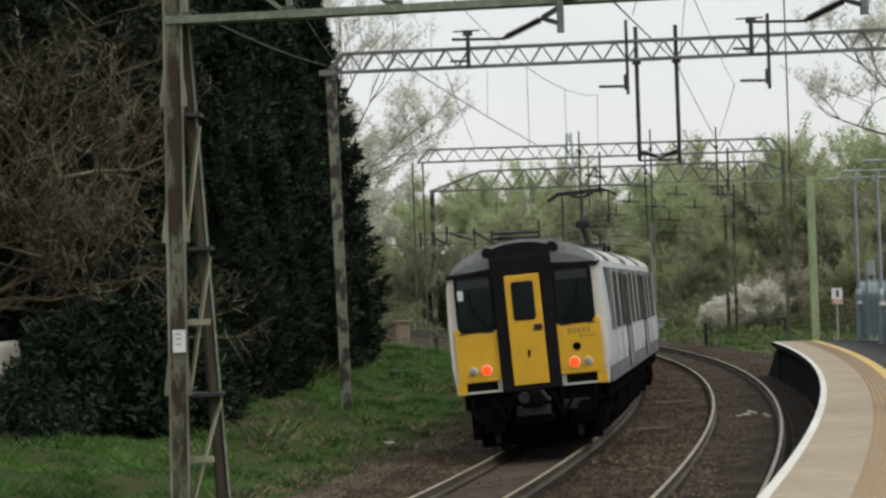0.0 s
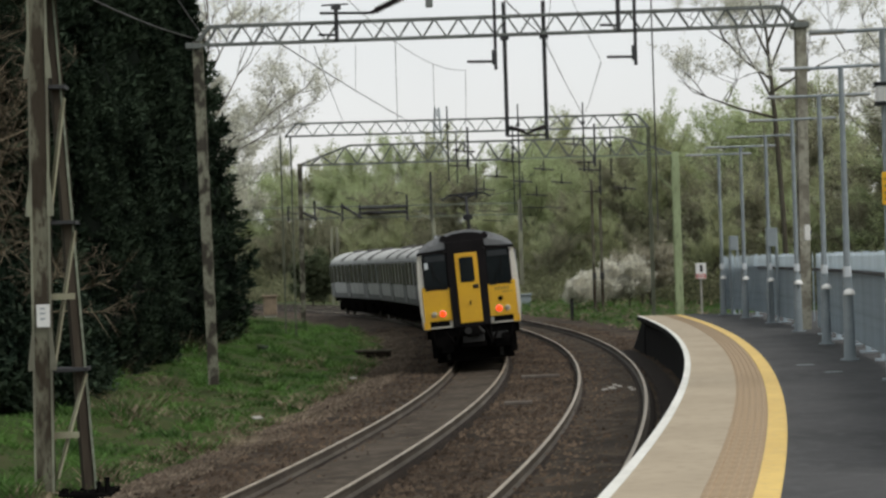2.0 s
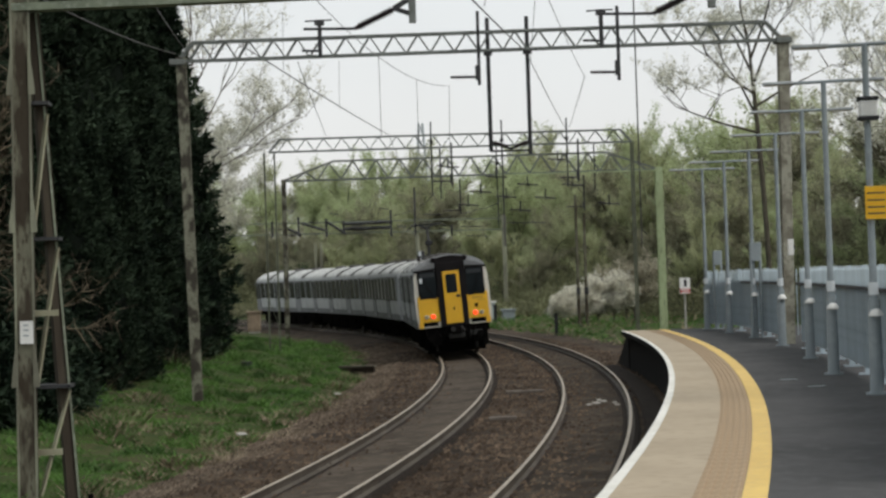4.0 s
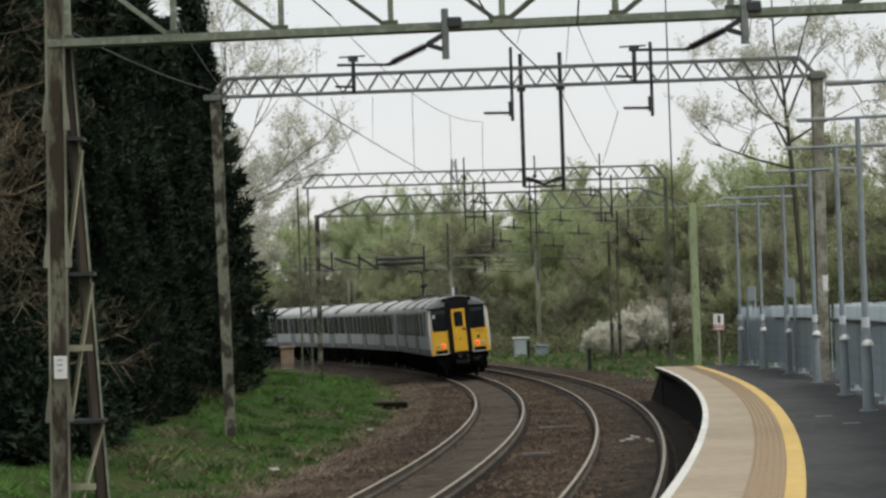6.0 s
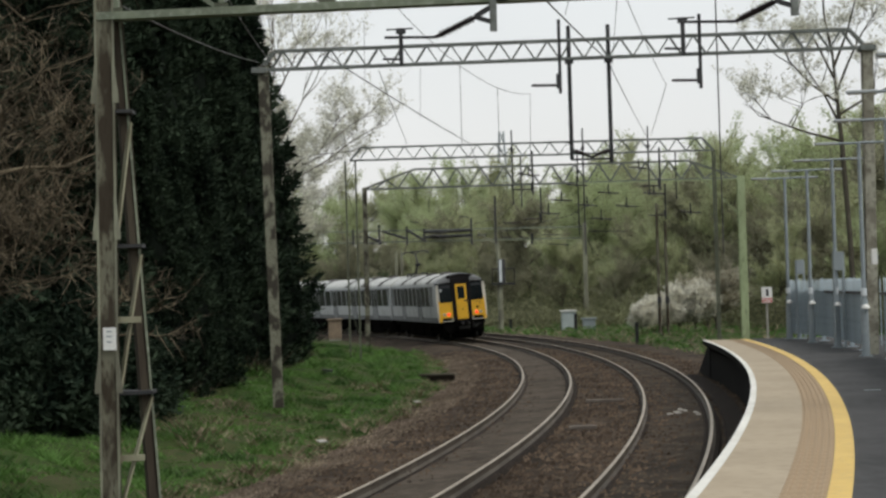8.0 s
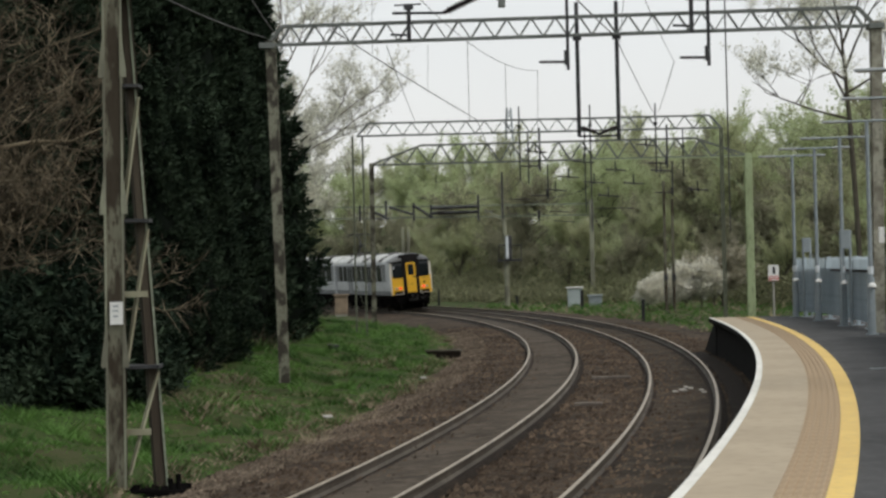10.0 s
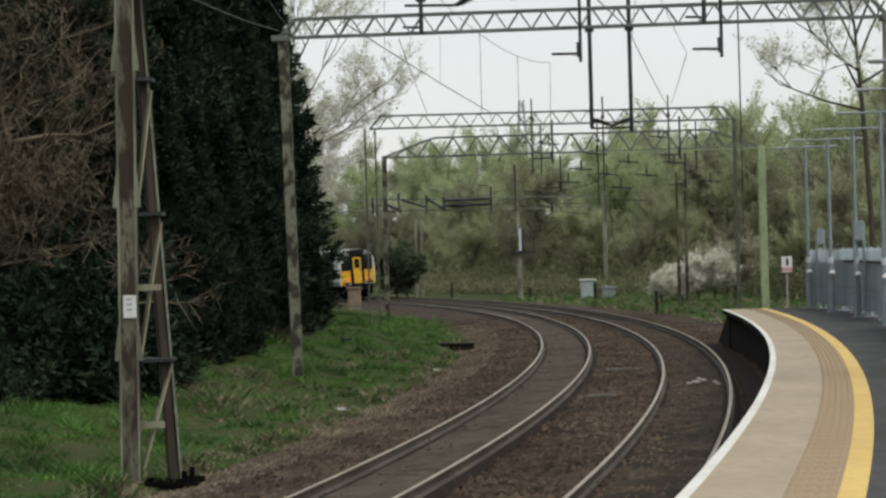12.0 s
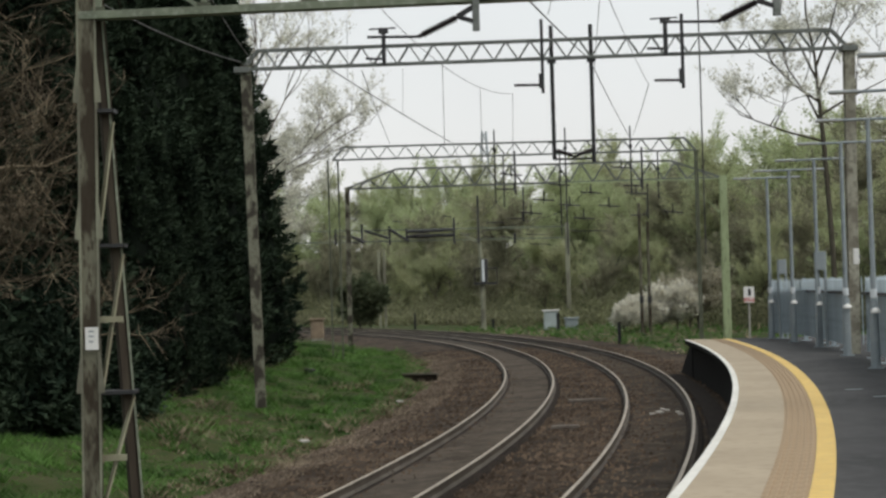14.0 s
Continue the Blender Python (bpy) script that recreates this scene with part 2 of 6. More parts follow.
M_GREENPOST = mat("pale_green_post", (0.42, 0.49, 0.29), (0.33, 0.38, 0.22), 0.7, 0.8, c=(0.22, 0.25, 0.15), stretch=(2, 2, 0.5))
M_GREYMAST = mat("grey_green_mottled_mast", (0.22, 0.22, 0.165), (0.055, 0.049, 0.039), 1.5, 0.85, bump=0.3, c=(0.085, 0.078, 0.06), stretch=(2.5, 2.5, 1.6), sharp=0.05)
M_BRACE = mat("buff_lichened_brace", (0.33, 0.32, 0.225), (0.22, 0.2, 0.14), 1.0, 0.85, c=(0.26, 0.26, 0.17), stretch=(2, 2, 1))
M_OLDPOST = mat("brown_grey_lichened_post", (0.32, 0.31, 0.25), (0.19, 0.175, 0.14), 1.2, 0.85, c=(0.13, 0.115, 0.09), stretch=(1.5, 1.5, 1.4), sharp=0.06)
M_OLDIRON = mat("dark_rusted_iron", (0.045, 0.035, 0.027), (0.08, 0.068, 0.05), 1.2, 0.9, stretch=(4, 4, 0.5))
M_DARKGREEN = mat("dark_weathered_green_steel", (0.13, 0.14, 0.1), (0.09, 0.095, 0.07), 1.6, 0.8, 0.1)
M_DULLSTEEL = mat("dull_grey_steel", (0.2, 0.21, 0.19), (0.14, 0.15, 0.135), 1.4, 0.75, 0.1)
M_LICHEN = mat("lichen_covered_post", (0.27, 0.275, 0.2), (0.15, 0.145, 0.11), 0.8, 0.85, c=(0.2, 0.195, 0.15), stretch=(2, 2, 0.7), sharp=0.07)

# ---- the line of the track ----
DS = 0.5
_s = np.arange(-90, 400, DS)
_k = np.interp(_s, [0, 57.5, 115, 172.5], [0.003802, 0.003931, 0.0049, 0.0049])
_i0 = int(90 / DS)
_h = np.cumsum(_k) * DS
_h += -0.244056 - _h[_i0]
_x, _y = np.cumsum(-np.sin(_h)) * DS, np.cumsum(np.cos(_h)) * DS
_x += -0.008 - _x[_i0]
_y += 14.0 - _y[_i0]
GAP, CANT, PLAT_Z, PLAT_END = 3.512, 0.061, 1.073, 48.0
TRACK_A = -GAP


def heading(s):
    return float(np.interp(s, _s, _h))


def at(s, o, z=0.0):
    """The point s metres along track B's centre line and o metres to its right."""
    a = heading(s)
    return Vector((float(np.interp(s, _s, _x)) + o * math.cos(a), float(np.interp(s, _s, _y)) + o * math.sin(a), z))


def along(s, o, z=0.0, turn=0.0):
    return Matrix.Translation(at(s, o, z)) @ Matrix.Rotation(heading(s) + turn, 4, "Z")


def lump(x, y):
    """Small unevenness of the grass."""
    return 0.16 * noise.noise((x * 0.45, y * 0.45, 0)) + 0.15 * noise.noise((x * 1.1, y * 1.1, 7))


def smooth(v, a, b):
    t = np.clip((v - a) / (b - a), 0, 1)
    return t * t * (3 - 2 * t)


def ground_z(s, o):
    """Height of the ground beside the line."""
    z = -0.45 + 0.22 * smooth(-o, 6.3, 8.4) + 0.55 * smooth(-o, 8.4, 12.8) + 0.5 * smooth(-o, 12, 22)
    z = z + 0.3 * smooth(o, 3.2, 5.0) + 5.5 * smooth(o, 22, 62) + 9 * smooth(o, 62, 200)
    return z


# ---- mesh helpers ----
def part(name, bm, material, parent=None, label=""):
    me = bpy.data.meshes.new(name)
    bm.to_mesh(me)
    bm.free()
    me.materials.append(material)
    ob = new(name, me)
    if parent is not None:
        ob.parent = parent
    return tagged(ob, label)


def from_arrays(name, verts, faces, material, parent=None, label="", flat=True):
    me = bpy.data.meshes.new(name)
    me.from_pydata([tuple(v) for v in verts], [], [tuple(f) for f in faces])
    me.materials.append(material)
    if not flat:
        me.shade_smooth()
    ob = new(name, me)
    if parent is not None:
        ob.parent = parent
    return tagged(ob, label)


def box(bm, x0, y0, z0, x1, y1, z1, bevel=0.0, m=None):
    r = bmesh.ops.create_cube(bm, size=1.0)
    vs = r["verts"]
    bmesh.ops.transform(bm, verts=vs, matrix=Matrix.LocRotScale(((x0 + x1) / 2, (y0 + y1) / 2, (z0 + z1) / 2), None, (abs(x1 - x0), abs(y1 - y0), abs(z1 - z0))))
    if bevel:
        es = list({e for v in vs for e in v.link_edges})
        g = bmesh.ops.bevel(bm, geom=es, offset=bevel, segments=2, affect="EDGES", profile=0.5)
        vs = list({v for f in g["faces"] for v in f.verts} | {v for v in vs if v.is_valid})
    if m is not None:
        bmesh.ops.transform(bm, verts=vs, matrix=m)
    return vs


def rod(bm, a, b, r0, r1=None, n=8):
    """A round bar from a to b."""
    a, b = Vector(a), Vector(b)
    d = b - a
    m = Matrix.Translation((a + b) / 2) @ d.to_track_quat("Z", "Y").to_matrix().to_4x4()
    bmesh.ops.create_cone(bm, cap_ends=True, segments=n, radius1=r0, radius2=r0 if r1 is None else r1, depth=d.length, matrix=m)


def bar(bm, a, b, w, h):
    """A square bar from a to b."""
    a, b = Vector(a), Vector(b)
    d = b - a
    m = Matrix.Translation((a + b) / 2) @ d.to_track_quat("Z", "Y").to_matrix().to_4x4()
    r = bmesh.ops.create_cube(bm, size=1.0)
    bmesh.ops.transform(bm, verts=r["verts"], matrix=m @ Matrix.Diagonal((w, h, d.length, 1)))


def sweep(name, profile, s0, s1, material, parent=None, step=1.0, closed=True, label=""):
    """A profile of (offset, height) drawn along the line."""
    ss = np.linspace(s0, s1, max(2, int((s1 - s0) / step) + 1))
    k = len(profile)
    verts, faces = [], []
    for s in ss:
        verts += [at(s, o, z) for o, z in profile]
    for i in range(len(ss) - 1):
        for j in range(k if closed else k - 1):
            a, b = i * k + j, i * k + (j + 1) % k
            faces.append((a, b, b + k, a + k))
    if closed:
        faces += [tuple(range(k))[::-1], tuple(range(len(verts) - k, len(verts)))]
    return from_arrays(name, verts, faces, material, parent, label)


def empty(name, m=None):
    ob = new(name)
    if m is not None:
        ob.matrix_basis = m
    return ob


# ---- ground: one sheet to the horizon ----
def build_ground():
    fx = np.unique(np.r_[np.arange(-1600, -80, 190), np.arange(-80, -24, 4), np.arange(-24, 24, 0.5), np.arange(24, 100, 4), np.arange(100, 1700, 190)])
    fy = np.unique(np.r_[np.arange(-500, -20, 80), np.arange(-20, 20, 2), np.arange(20, 110, 0.5), np.arange(110, 300, 4), np.arange(300, 3000, 250)])
    gx, gy = np.meshgrid(fx, fy)
    p = np.stack([gx.ravel(), gy.ravel()], 1)
    z = np.zeros(len(p))
    for i in range(0, len(p), 4000):
        q = p[i:i + 4000]
        d = (q[:, None, 0] - _x) ** 2 + (q[:, None, 1] - _y) ** 2
        j = d.argmin(1)
        o = (q[:, 0] - _x[j]) * np.cos(_h[j]) + (q[:, 1] - _y[j]) * np.sin(_h[j])
        z[i:i + 4000] = ground_z(_s[j], o)
        rough = np.array([lump(a, b) for a, b in q])
        z[i:i + 4000] += rough * (np.abs(o) > 7)
    nx, ny = len(fx), len(fy)
    verts = np.c_[p, z].tolist()
    faces = [(r * nx + c, r * nx + c + 1, (r + 1) * nx + c + 1, (r + 1) * nx + c) for r in range(ny - 1) for c in range(nx - 1)]
    g = from_arrays("ground", verts, faces, M_GROUND, flat=False)
    tagged(g, "rough green lineside grass with bare brown patches", "ground", kind="structure")


build_ground()


def build_ballast():
    rng = random.Random(3)
    ss = np.arange(-40, 300, 0.4)
    os_ = np.r_[np.linspace(-7.4, 4.7, 49)]
    verts, faces = [], []
    for s in ss:
        for o in os_:
            edge = min(1, max(0, (o + 7.4) / 1.6))
            z = -0.42 + 0.25 * edge + rng.uniform(-0.025, 0.025)
            if 1.0 < o + GAP + 0.2 < 2.4 or o > 1.2:
                z -= 0.04
            verts.append(at(s, o + rng.uniform(-0.08, 0.08), z))
    k = len(os_)
    for i in range(len(ss) - 1):
        for j in range(k - 1):
            a = i * k + j
            faces.append((a, a + 1, a + k + 1, a + k))
    b = from_arrays("ballast", verts, faces, M_BALLAST, flat=False)
    tagged(b, "brown crushed-stone ballast under both tracks", "ballast", kind="structure")
    # paler packed stone inside the far track
    verts, faces = [], []
    os_ = np.linspace(TRACK_A - 0.6, TRACK_A + 0.6, 9)
    for s in ss:
        for o in os_:
            verts.append(at(s, o, -0.128 + 0.04 * (o - TRACK_A) + rng.uniform(-0.012, 0.012)))
    k = len(os_)
    for i in range(len(ss) - 1):
        for j in range(k - 1):
            a = i * k + j
            faces.append((a, a + 1, a + k + 1, a + k))
    b = from_arrays("packed_ballast", verts, faces, M_GREYBAL, flat=False)
    tagged(b, "grey packed stone between the far rails", "ballast", kind="structure")
    # darker dirty stone inside the platform track
    verts, faces = [], []
    os_ = np.linspace(-0.62, 0.62, 9)
    for s in ss[ss < 120]:
        for o in os_:
            verts.append(at(s, o, -0.148 + 0.03 * o + rng.uniform(-0.02, 0.02)))
    n = len(verts) // k
    faces = [(i * k + j, i * k + j + 1, (i + 1) * k + j + 1, (i + 1) * k + j) for i in range(n - 1) for j in range(k - 1)]
    b = from_arrays("dirty_ballast", verts, faces, M_DIRTBAL, flat=False)
    tagged(b, "dark dirty stone between the platform rails", "ballast", kind="structure")
    # loose stones
    verts, faces = [], []
    for i in range(26000):
        s, o = 8 + 75 * rng.random() ** 1.5, rng.uniform(-7.6, 2.6)
        if abs(o - TRACK_A) < 0.85 and rng.random() < 0.6:
            continue
        z = -0.42 + 0.25 * min(1, max(0, (o + 7.4) / 1.6))
        p, r, a = at(s, o, z), rng.uniform(0.022, 0.062), rng.uniform(0, 6.3)
        n0 = len(verts)
        for q in range(4):
            verts.append((p.x + r * math.cos(a + q * 1.57) * rng.uniform(0.7, 1.3), p.y + r * math.sin(a + q * 1.57) * rng.uniform(0.7, 1.3), p.z))
        verts.append((p.x + r * 0.3, p.y, p.z + r * rng.uniform(0.7, 1.3)))
        faces += [(n0 + q, n0 + (q + 1) % 4, n0 + 4) for q in range(4)]
    pv, pf = [], []
    for i in range(15000):
        s, o = 8 + 70 * rng.random() ** 1.5, -5.75 - 1.75 * rng.random() ** 0.8
        z = -0.41 + 0.25 * min(1, max(0, (o + 7.4) / 1.6))
        p, r, a = at(s, o, z), rng.uniform(0.02, 0.05), rng.uniform(0, 6.3)
        n0 = len(pv)
        for q in range(4):
            pv.append((p.x + r * math.cos(a + q * 1.57) * rng.uniform(0.7, 1.3), p.y + r * math.sin(a + q * 1.57) * rng.uniform(0.7, 1.3), p.z))
        pv.append((p.x + r * 0.3, p.y, p.z + r * rng.uniform(0.7, 1.3)))
        pf += [(n0 + q, n0 + (q + 1) % 4, n0 + 4) for q in range(4)]
    tagged(from_arrays("shoulder_stones", pv, pf, M_TANSTONE), "pale tan stones spilled along the ballast shoulder", "stones", kind="stuff")
    st = from_arrays("loose_stones", verts, faces, M_STONE)
    tagged(st, "loose brown ballast stones beside the rails", "stones", kind="stuff")


build_ballast()


def build_rails():
    for name, o0, lab in (("far_track", TRACK_A, "far track"), ("near_track", 0.0, "platform track")):
        root = tagged(empty(name), "pair of worn steel rails on a canted left-hand curve, " + lab, "railway track", kind="structure")
        for side in (-1, 1):
            o, z = o0 + side * 0.7525, 0.0 if side < 0 else CANT
            sweep("rail", [(o - 0.07, z - 0.16), (o + 0.07, z - 0.16), (o + 0.07, z - 0.145), (o + 0.022, z - 0.115), (o + 0.022, z - 0.05), (o + 0.036, z - 0.036),
                           (o + 0.035, z - 0.004), (o - 0.035, z - 0.004), (o - 0.036, z - 0.036), (o - 0.022, z - 0.05), (o - 0.022, z - 0.115), (o - 0.07, z - 0.145)],
                  -40, 320, M_RAIL, root, 1.0, label="rust-brown rail")
            # dark strip paints the rail's shadow, with its clips, onto the ballast
            sweep("rail_shade_strip", [(o - 0.2, z - 0.24), (o + 0.2, z - 0.24), (o + 0.14, z - 0.152), (o - 0.14, z - 0.152)], -40, 320, M_SHADEBROWN, root, 1.0, label="dark strip for the rail clips and the painted rail shadow")
            sweep("railhead", [(o - 0.034, z - 0.006), (o + 0.03, z - 0.006), (o + 0.025, z), (o - 0.029, z)], -40, 320, M_RAILTOP, root, 1.0, label="polished running surface")


build_rails()
# dark strip painted where the platform's shadow lies on the ballast
foot_shade = sweep("platform_shade_strip", [(0.98, -0.2), (1.5, -0.2), (1.5, -0.105), (1.05, -0.11)], 0, 50, M_SHADEBROWN, None, 1.0)
tagged(foot_shade, "dark ballast strip painting the shadow at the platform foot", "ballast", kind="structure")


# ---- platform ----
def build_platform():
    p = tagged(empty("platform"), "curved station platform with white edge, buff coping and yellow line", "platform", kind="structure")
    e = PLAT_END
    # near-black wall colour carries the shade below the overhanging edge
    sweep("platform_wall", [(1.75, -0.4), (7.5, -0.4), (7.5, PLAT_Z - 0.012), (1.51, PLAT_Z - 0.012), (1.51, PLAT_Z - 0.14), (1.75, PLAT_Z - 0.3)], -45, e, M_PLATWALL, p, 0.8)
    for name, a, b, z, m in (("white_edge", 1.499, 1.60, 0.0, M_WHITE), ("coping", 1.60, 2.295, -0.002, M_COPER),
                             ("yellow_line", 2.70, 2.908, 0.001, M_YELLOW), ("tarmac", 2.908, 7.5, -0.003, M_TARMAC)):
        sweep(name, [(a, PLAT_Z - 0.011), (b, PLAT_Z - 0.011), (b, PLAT_Z + z), (a, PLAT_Z + z)], -45, e, m, p, 0.6)
    bm = bmesh.new()
    v = []
    for f in (0.0, 1.0):
        s_ = e + 4.6 * f
        top = PLAT_Z - 0.02 - 1.36 * f
        v.append([bm.verts.new(at(s_, o, z)) for o, z in ((1.72, -0.42), (6.5, -0.42), (6.5, top), (1.72, top))])
    for j in range(4):
        bm.faces.new((v[0][j], v[0][(j + 1) % 4], v[1][(j + 1) % 4], v[1][j]))
    bm.faces.new(v[0][::-1])
    bm.faces.new(v[1])
    bmesh.ops.recalc_face_normals(bm, faces=bm.faces)
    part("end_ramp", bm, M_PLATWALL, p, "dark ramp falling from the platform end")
    return p


platform = build_platform()


# ---- overhead line structures ----
def lattice_beam(root, a, b, depth, panels, chord, web, material, thick=0.5, taper=0.0):
    """A box truss from a to b: four chords, zigzag webs, uprights."""
    a, b = Vector(a), Vector(b)
    ax = (b - a).normalized()
    side = Vector((-ax.y, ax.x, 0)).normalized() * thick / 2
    rise = Vector((0, 0, depth))
    ln = (b - a).length
    step = ln / panels
    taper = taper or depth * 0.9
    t0 = a + ax * taper
    t1 = b - ax * taper
    for sgn in (-1, 1):
        bm = bmesh.new()
        bar(bm, a + side * sgn, b + side * sgn, chord, chord)
        part("bottom_chord", bm, material, root)
        bm = bmesh.new()
        bar(bm, t0 + side * sgn + rise, t1 + side * sgn + rise, chord, chord)
        bar(bm, a + side * sgn, t0 + side * sgn + rise, chord, chord)
        bar(bm, b + side * sgn, t1 + side * sgn + rise, chord, chord)
        part("top_chord", bm, material, root)
        bm = bmesh.new()
        for i in range(1, panels - 1):
            lo, hi = a + ax * step * i + side * sgn, a + ax * step * (i + 1) + side * sgn
            top = i + (1 if i % 2 else 0)
            reach = min(1.0, min(step * top, ln - step * top) / taper)
            up = Vector((0, 0, depth * reach))
            if i % 2:
                bar(bm, lo, hi + up, web, web)
            else:
                bar(bm, lo + up, hi, web, web)
        part("lattice_web", bm, material, root)
    for i in range(0, panels + 1, 2):
        bm = bmesh.new()
        bar(bm, a + ax * step * i - side, a + ax * step * i + side, web, web)
        part("cross_tie", bm, material, root)


def insulator(root, a, b, discs=9, r=0.075):
    """A ribbed insulator rod from a to b with end fittings."""
    a, b = Vector(a), Vector(b)
    d = (b - a)
    bm = bmesh.new()
    rod(bm, a, b, 0.03, n=8)
    q = d.to_track_quat("Z", "Y").to_matrix().to_4x4()
    for i in range(discs):
        c = a + d * (0.12 + 0.76 * i / (discs - 1))
        bmesh.ops.create_cone(bm, cap_ends=True, segments=10, radius1=r, radius2=r * 0.45, depth=0.035, matrix=Matrix.Translation(c) @ q)
    part("insulator", bm, M_PORC, root, "dark ribbed insulator")


def h_mast(root, p, height, w, material, lean=0.0, name="mast"):
    """A rolled H-section post in one skin."""
    p = Vector(p)
    h, t, f = w / 2, 0.02, 0.03
    prof = [(-h, -h), (h, -h), (h, -h + f), (t, -h + f), (t, h - f), (h, h - f), (h, h), (-h, h), (-h, h - f), (-t, h - f), (-t, -h + f), (-h, -h + f)]
    bm = bmesh.new()
    rings = [[bm.verts.new((p.x + x + lean * (p.z - z), p.y + y, z)) for x, y in prof] for z in (p.z, p.z + height)]
    n = len(prof)
    for j in range(n):
        bm.faces.new((rings[0][j], rings[0][(j + 1) % n], rings[1][(j + 1) % n], rings[1][j]))
    bm.faces.new(rings[0][::-1])
    bm.faces.new(rings[1])
    return part(name, bm, material, root)


def first_gantry():
    """The nearest portal, a heavy mast with a braced leg behind it."""
    root = tagged(empty("overhead_gantry"), "mossy steel portal with a braced twin mast, spanning both tracks", "gantry", "overhead line portals")
    base = Vector((-4.72, 28.2, -0.42))
    lean = 0.0115
    h_mast(root, base, 8.6, 0.245, M_MAST, lean=-lean)
    for k in (-1, 1):
        bm = bmesh.new()
        bar(bm, base + Vector((k * 0.128, -0.13, 0)), base + Vector((k * 0.128 + lean * 8.6, -0.13, 8.6)), 0.016, 0.03)
        part("flange_edge", bm, M_LICHEN, root, "pale worn flange edge")
    # flared splice gussets on both edges
    for z in (1.56, 3.8, 5.8):
        for k in (-1, 1):
            bm = bmesh.new()
            v = [bm.verts.new((base.x + lean * (zz + 0.42) + k * x, y, zz)) for y in (base.y - 0.15, base.y - 0.13) for x, zz in ((0.11, z), (0.205, z), (0.2, z + 0.12), (0.137, z + 0.62), (0.11, z + 0.62))]
            for j in range(5):
                bm.faces.new((v[j], v[(j + 1) % 5], v[5 + (j + 1) % 5], v[5 + j]))
            bm.faces.new(v[:5][::-1])
            bm.faces.new(v[5:])
            bmesh.ops.recalc_face_normals(bm, faces=bm.faces)
            part("splice_gusset", bm, M_LICHEN, root)
    # leaning back leg, in tapering stages
    foot, top = base + Vector((0.58, 0.35, 0)), base + Vector((0.19, 0.2, 8.0))
    bm = bmesh.new()
    bar(bm, foot, top, 0.2, 0.16)
    part("back_leg", bm, M_OLDIRON, root, "dark leaning back leg")
    bm = bmesh.new()
    bar(bm, foot + Vector((0.12, -0.09, 0)), top + Vector((0.06, -0.09, 0)), 0.03, 0.03)
    part("leg_edge", bm, M_GREENSTEEL, root)
    for z in (1.95, 4.1, 6.08):
        f = z / 8.0
        c = foot.lerp(top, f)
        bm = bmesh.new()
        box(bm, base.x + 0.12, base.y - 0.06, base.z + z, c.x + 0.16, c.y + 0.1, base.z + z + 0.05)
        part("tie_plate", bm, M_DARKSTEEL, root)
    for z0, z1 in ((0.4, 1.9), (2.05, 4.0), (4.25, 5.95)):
        bm = bmesh.new()
        bar(bm, Vector((base.x + 0.18, base.y - 0.05, base.z + z0)), foot.lerp(top, z1 / 8) + Vector((0.1, -0.08, 0)), 0.085, 0.03)
        part("diagonal_brace", bm, M_BRACE, root, "pale lichen-covered brace")
    for z in (0.98, 3.0):
        bm = bmesh.new()
        box(bm, base.x + 0.14, base.y - 0.03, base.z + z, base.x + 0.5, base.y + 0.02, base.z + z + 0.09)
        part("batten", bm, M_BRACE, root)
    bm = bmesh.new()
    box(bm, base.x - 0.37, base.y - 0.34, base.z - 0.1, base.x + 1.0, base.y + 0.6, base.z + 0.2, 0.02)
    for dx, h in ((-0.3, 0.36), (-0.2, 0.3), (0.3, 0.28), (0.8, 0.36), (0.92, 0.42)):
        rod(bm, (base.x + dx, base.y - 0.25, base.z + 0.15), (base.x + dx, base.y - 0.25, base.z + h), 0.04)
    part("footing", bm, M_UNDER, root, "dark bolted base plate")
    bm = bmesh.new()
    box(bm, base.x - 0.035, base.y - 0.175, 2.19, base.x + 0.155, base.y - 0.16, 2.52, 0.003)
    plate = part("number_plate", bm, M_SIGNWHITE, root, "white mast plate")
    for z in (2.45, 2.38, 2.3):
        bm = bmesh.new()
        box(bm, base.x + 0.015, base.y - 0.18, z, base.x + 0.09, base.y - 0.1755, z + 0.02)
        part("plate_mark", bm, M_PAINTGREY, plate)
    # beam: deep truss, diagonals falling towards the middle
    a, b = Vector((base.x, base.y, 7.08)), Vector((base.x, base.y, 6.92)) + Vector((17.2, -3.1, 0))
    ax = (b - a).normalized()
    side = Vector((-ax.y, ax.x, 0)) * 0.07
    up = Vector((0, 0, 1.25))
    for sgn in (-1, 1):
        for nm, dz in (("bottom_chord", Vector()), ("top_chord", up)):
            bm = bmesh.new()
            bar(bm, a + side * sgn + dz, b + side * sgn + dz, 0.13, 0.11)
            part(nm, bm, M_GREENSTEEL, root)
    for i in range(11):
        p0 = a + ax * (0.27 + 1.6 * i)
        bm = bmesh.new()
        bar(bm, p0, p0 + up, 0.08, 0.13)
        part("upright", bm, M_GREENSTEEL, root)
        if i < 10:
            q = p0 + ax * 1.6
            bm = bmesh.new()
            bar(bm, *((p0 + up, q) if i < 4 else (p0, q + up)), 0.1, 0.06)
            part("diagonal", bm, M_DARKGREEN if i > 0 else M_GREENSTEEL, root)
            bm = bmesh.new()
            box(bm, p0.x - 0.1, p0.y - 0.09, p0.z - 0.06, p0.x + 0.1, p0.y - 0.075, p0.z + 0.12)
            part("node_plate", bm, M_DARKGREEN, root)
    h_mast(root, (b.x, b.y, 1.0), 7.2, 0.27, M_MAST)
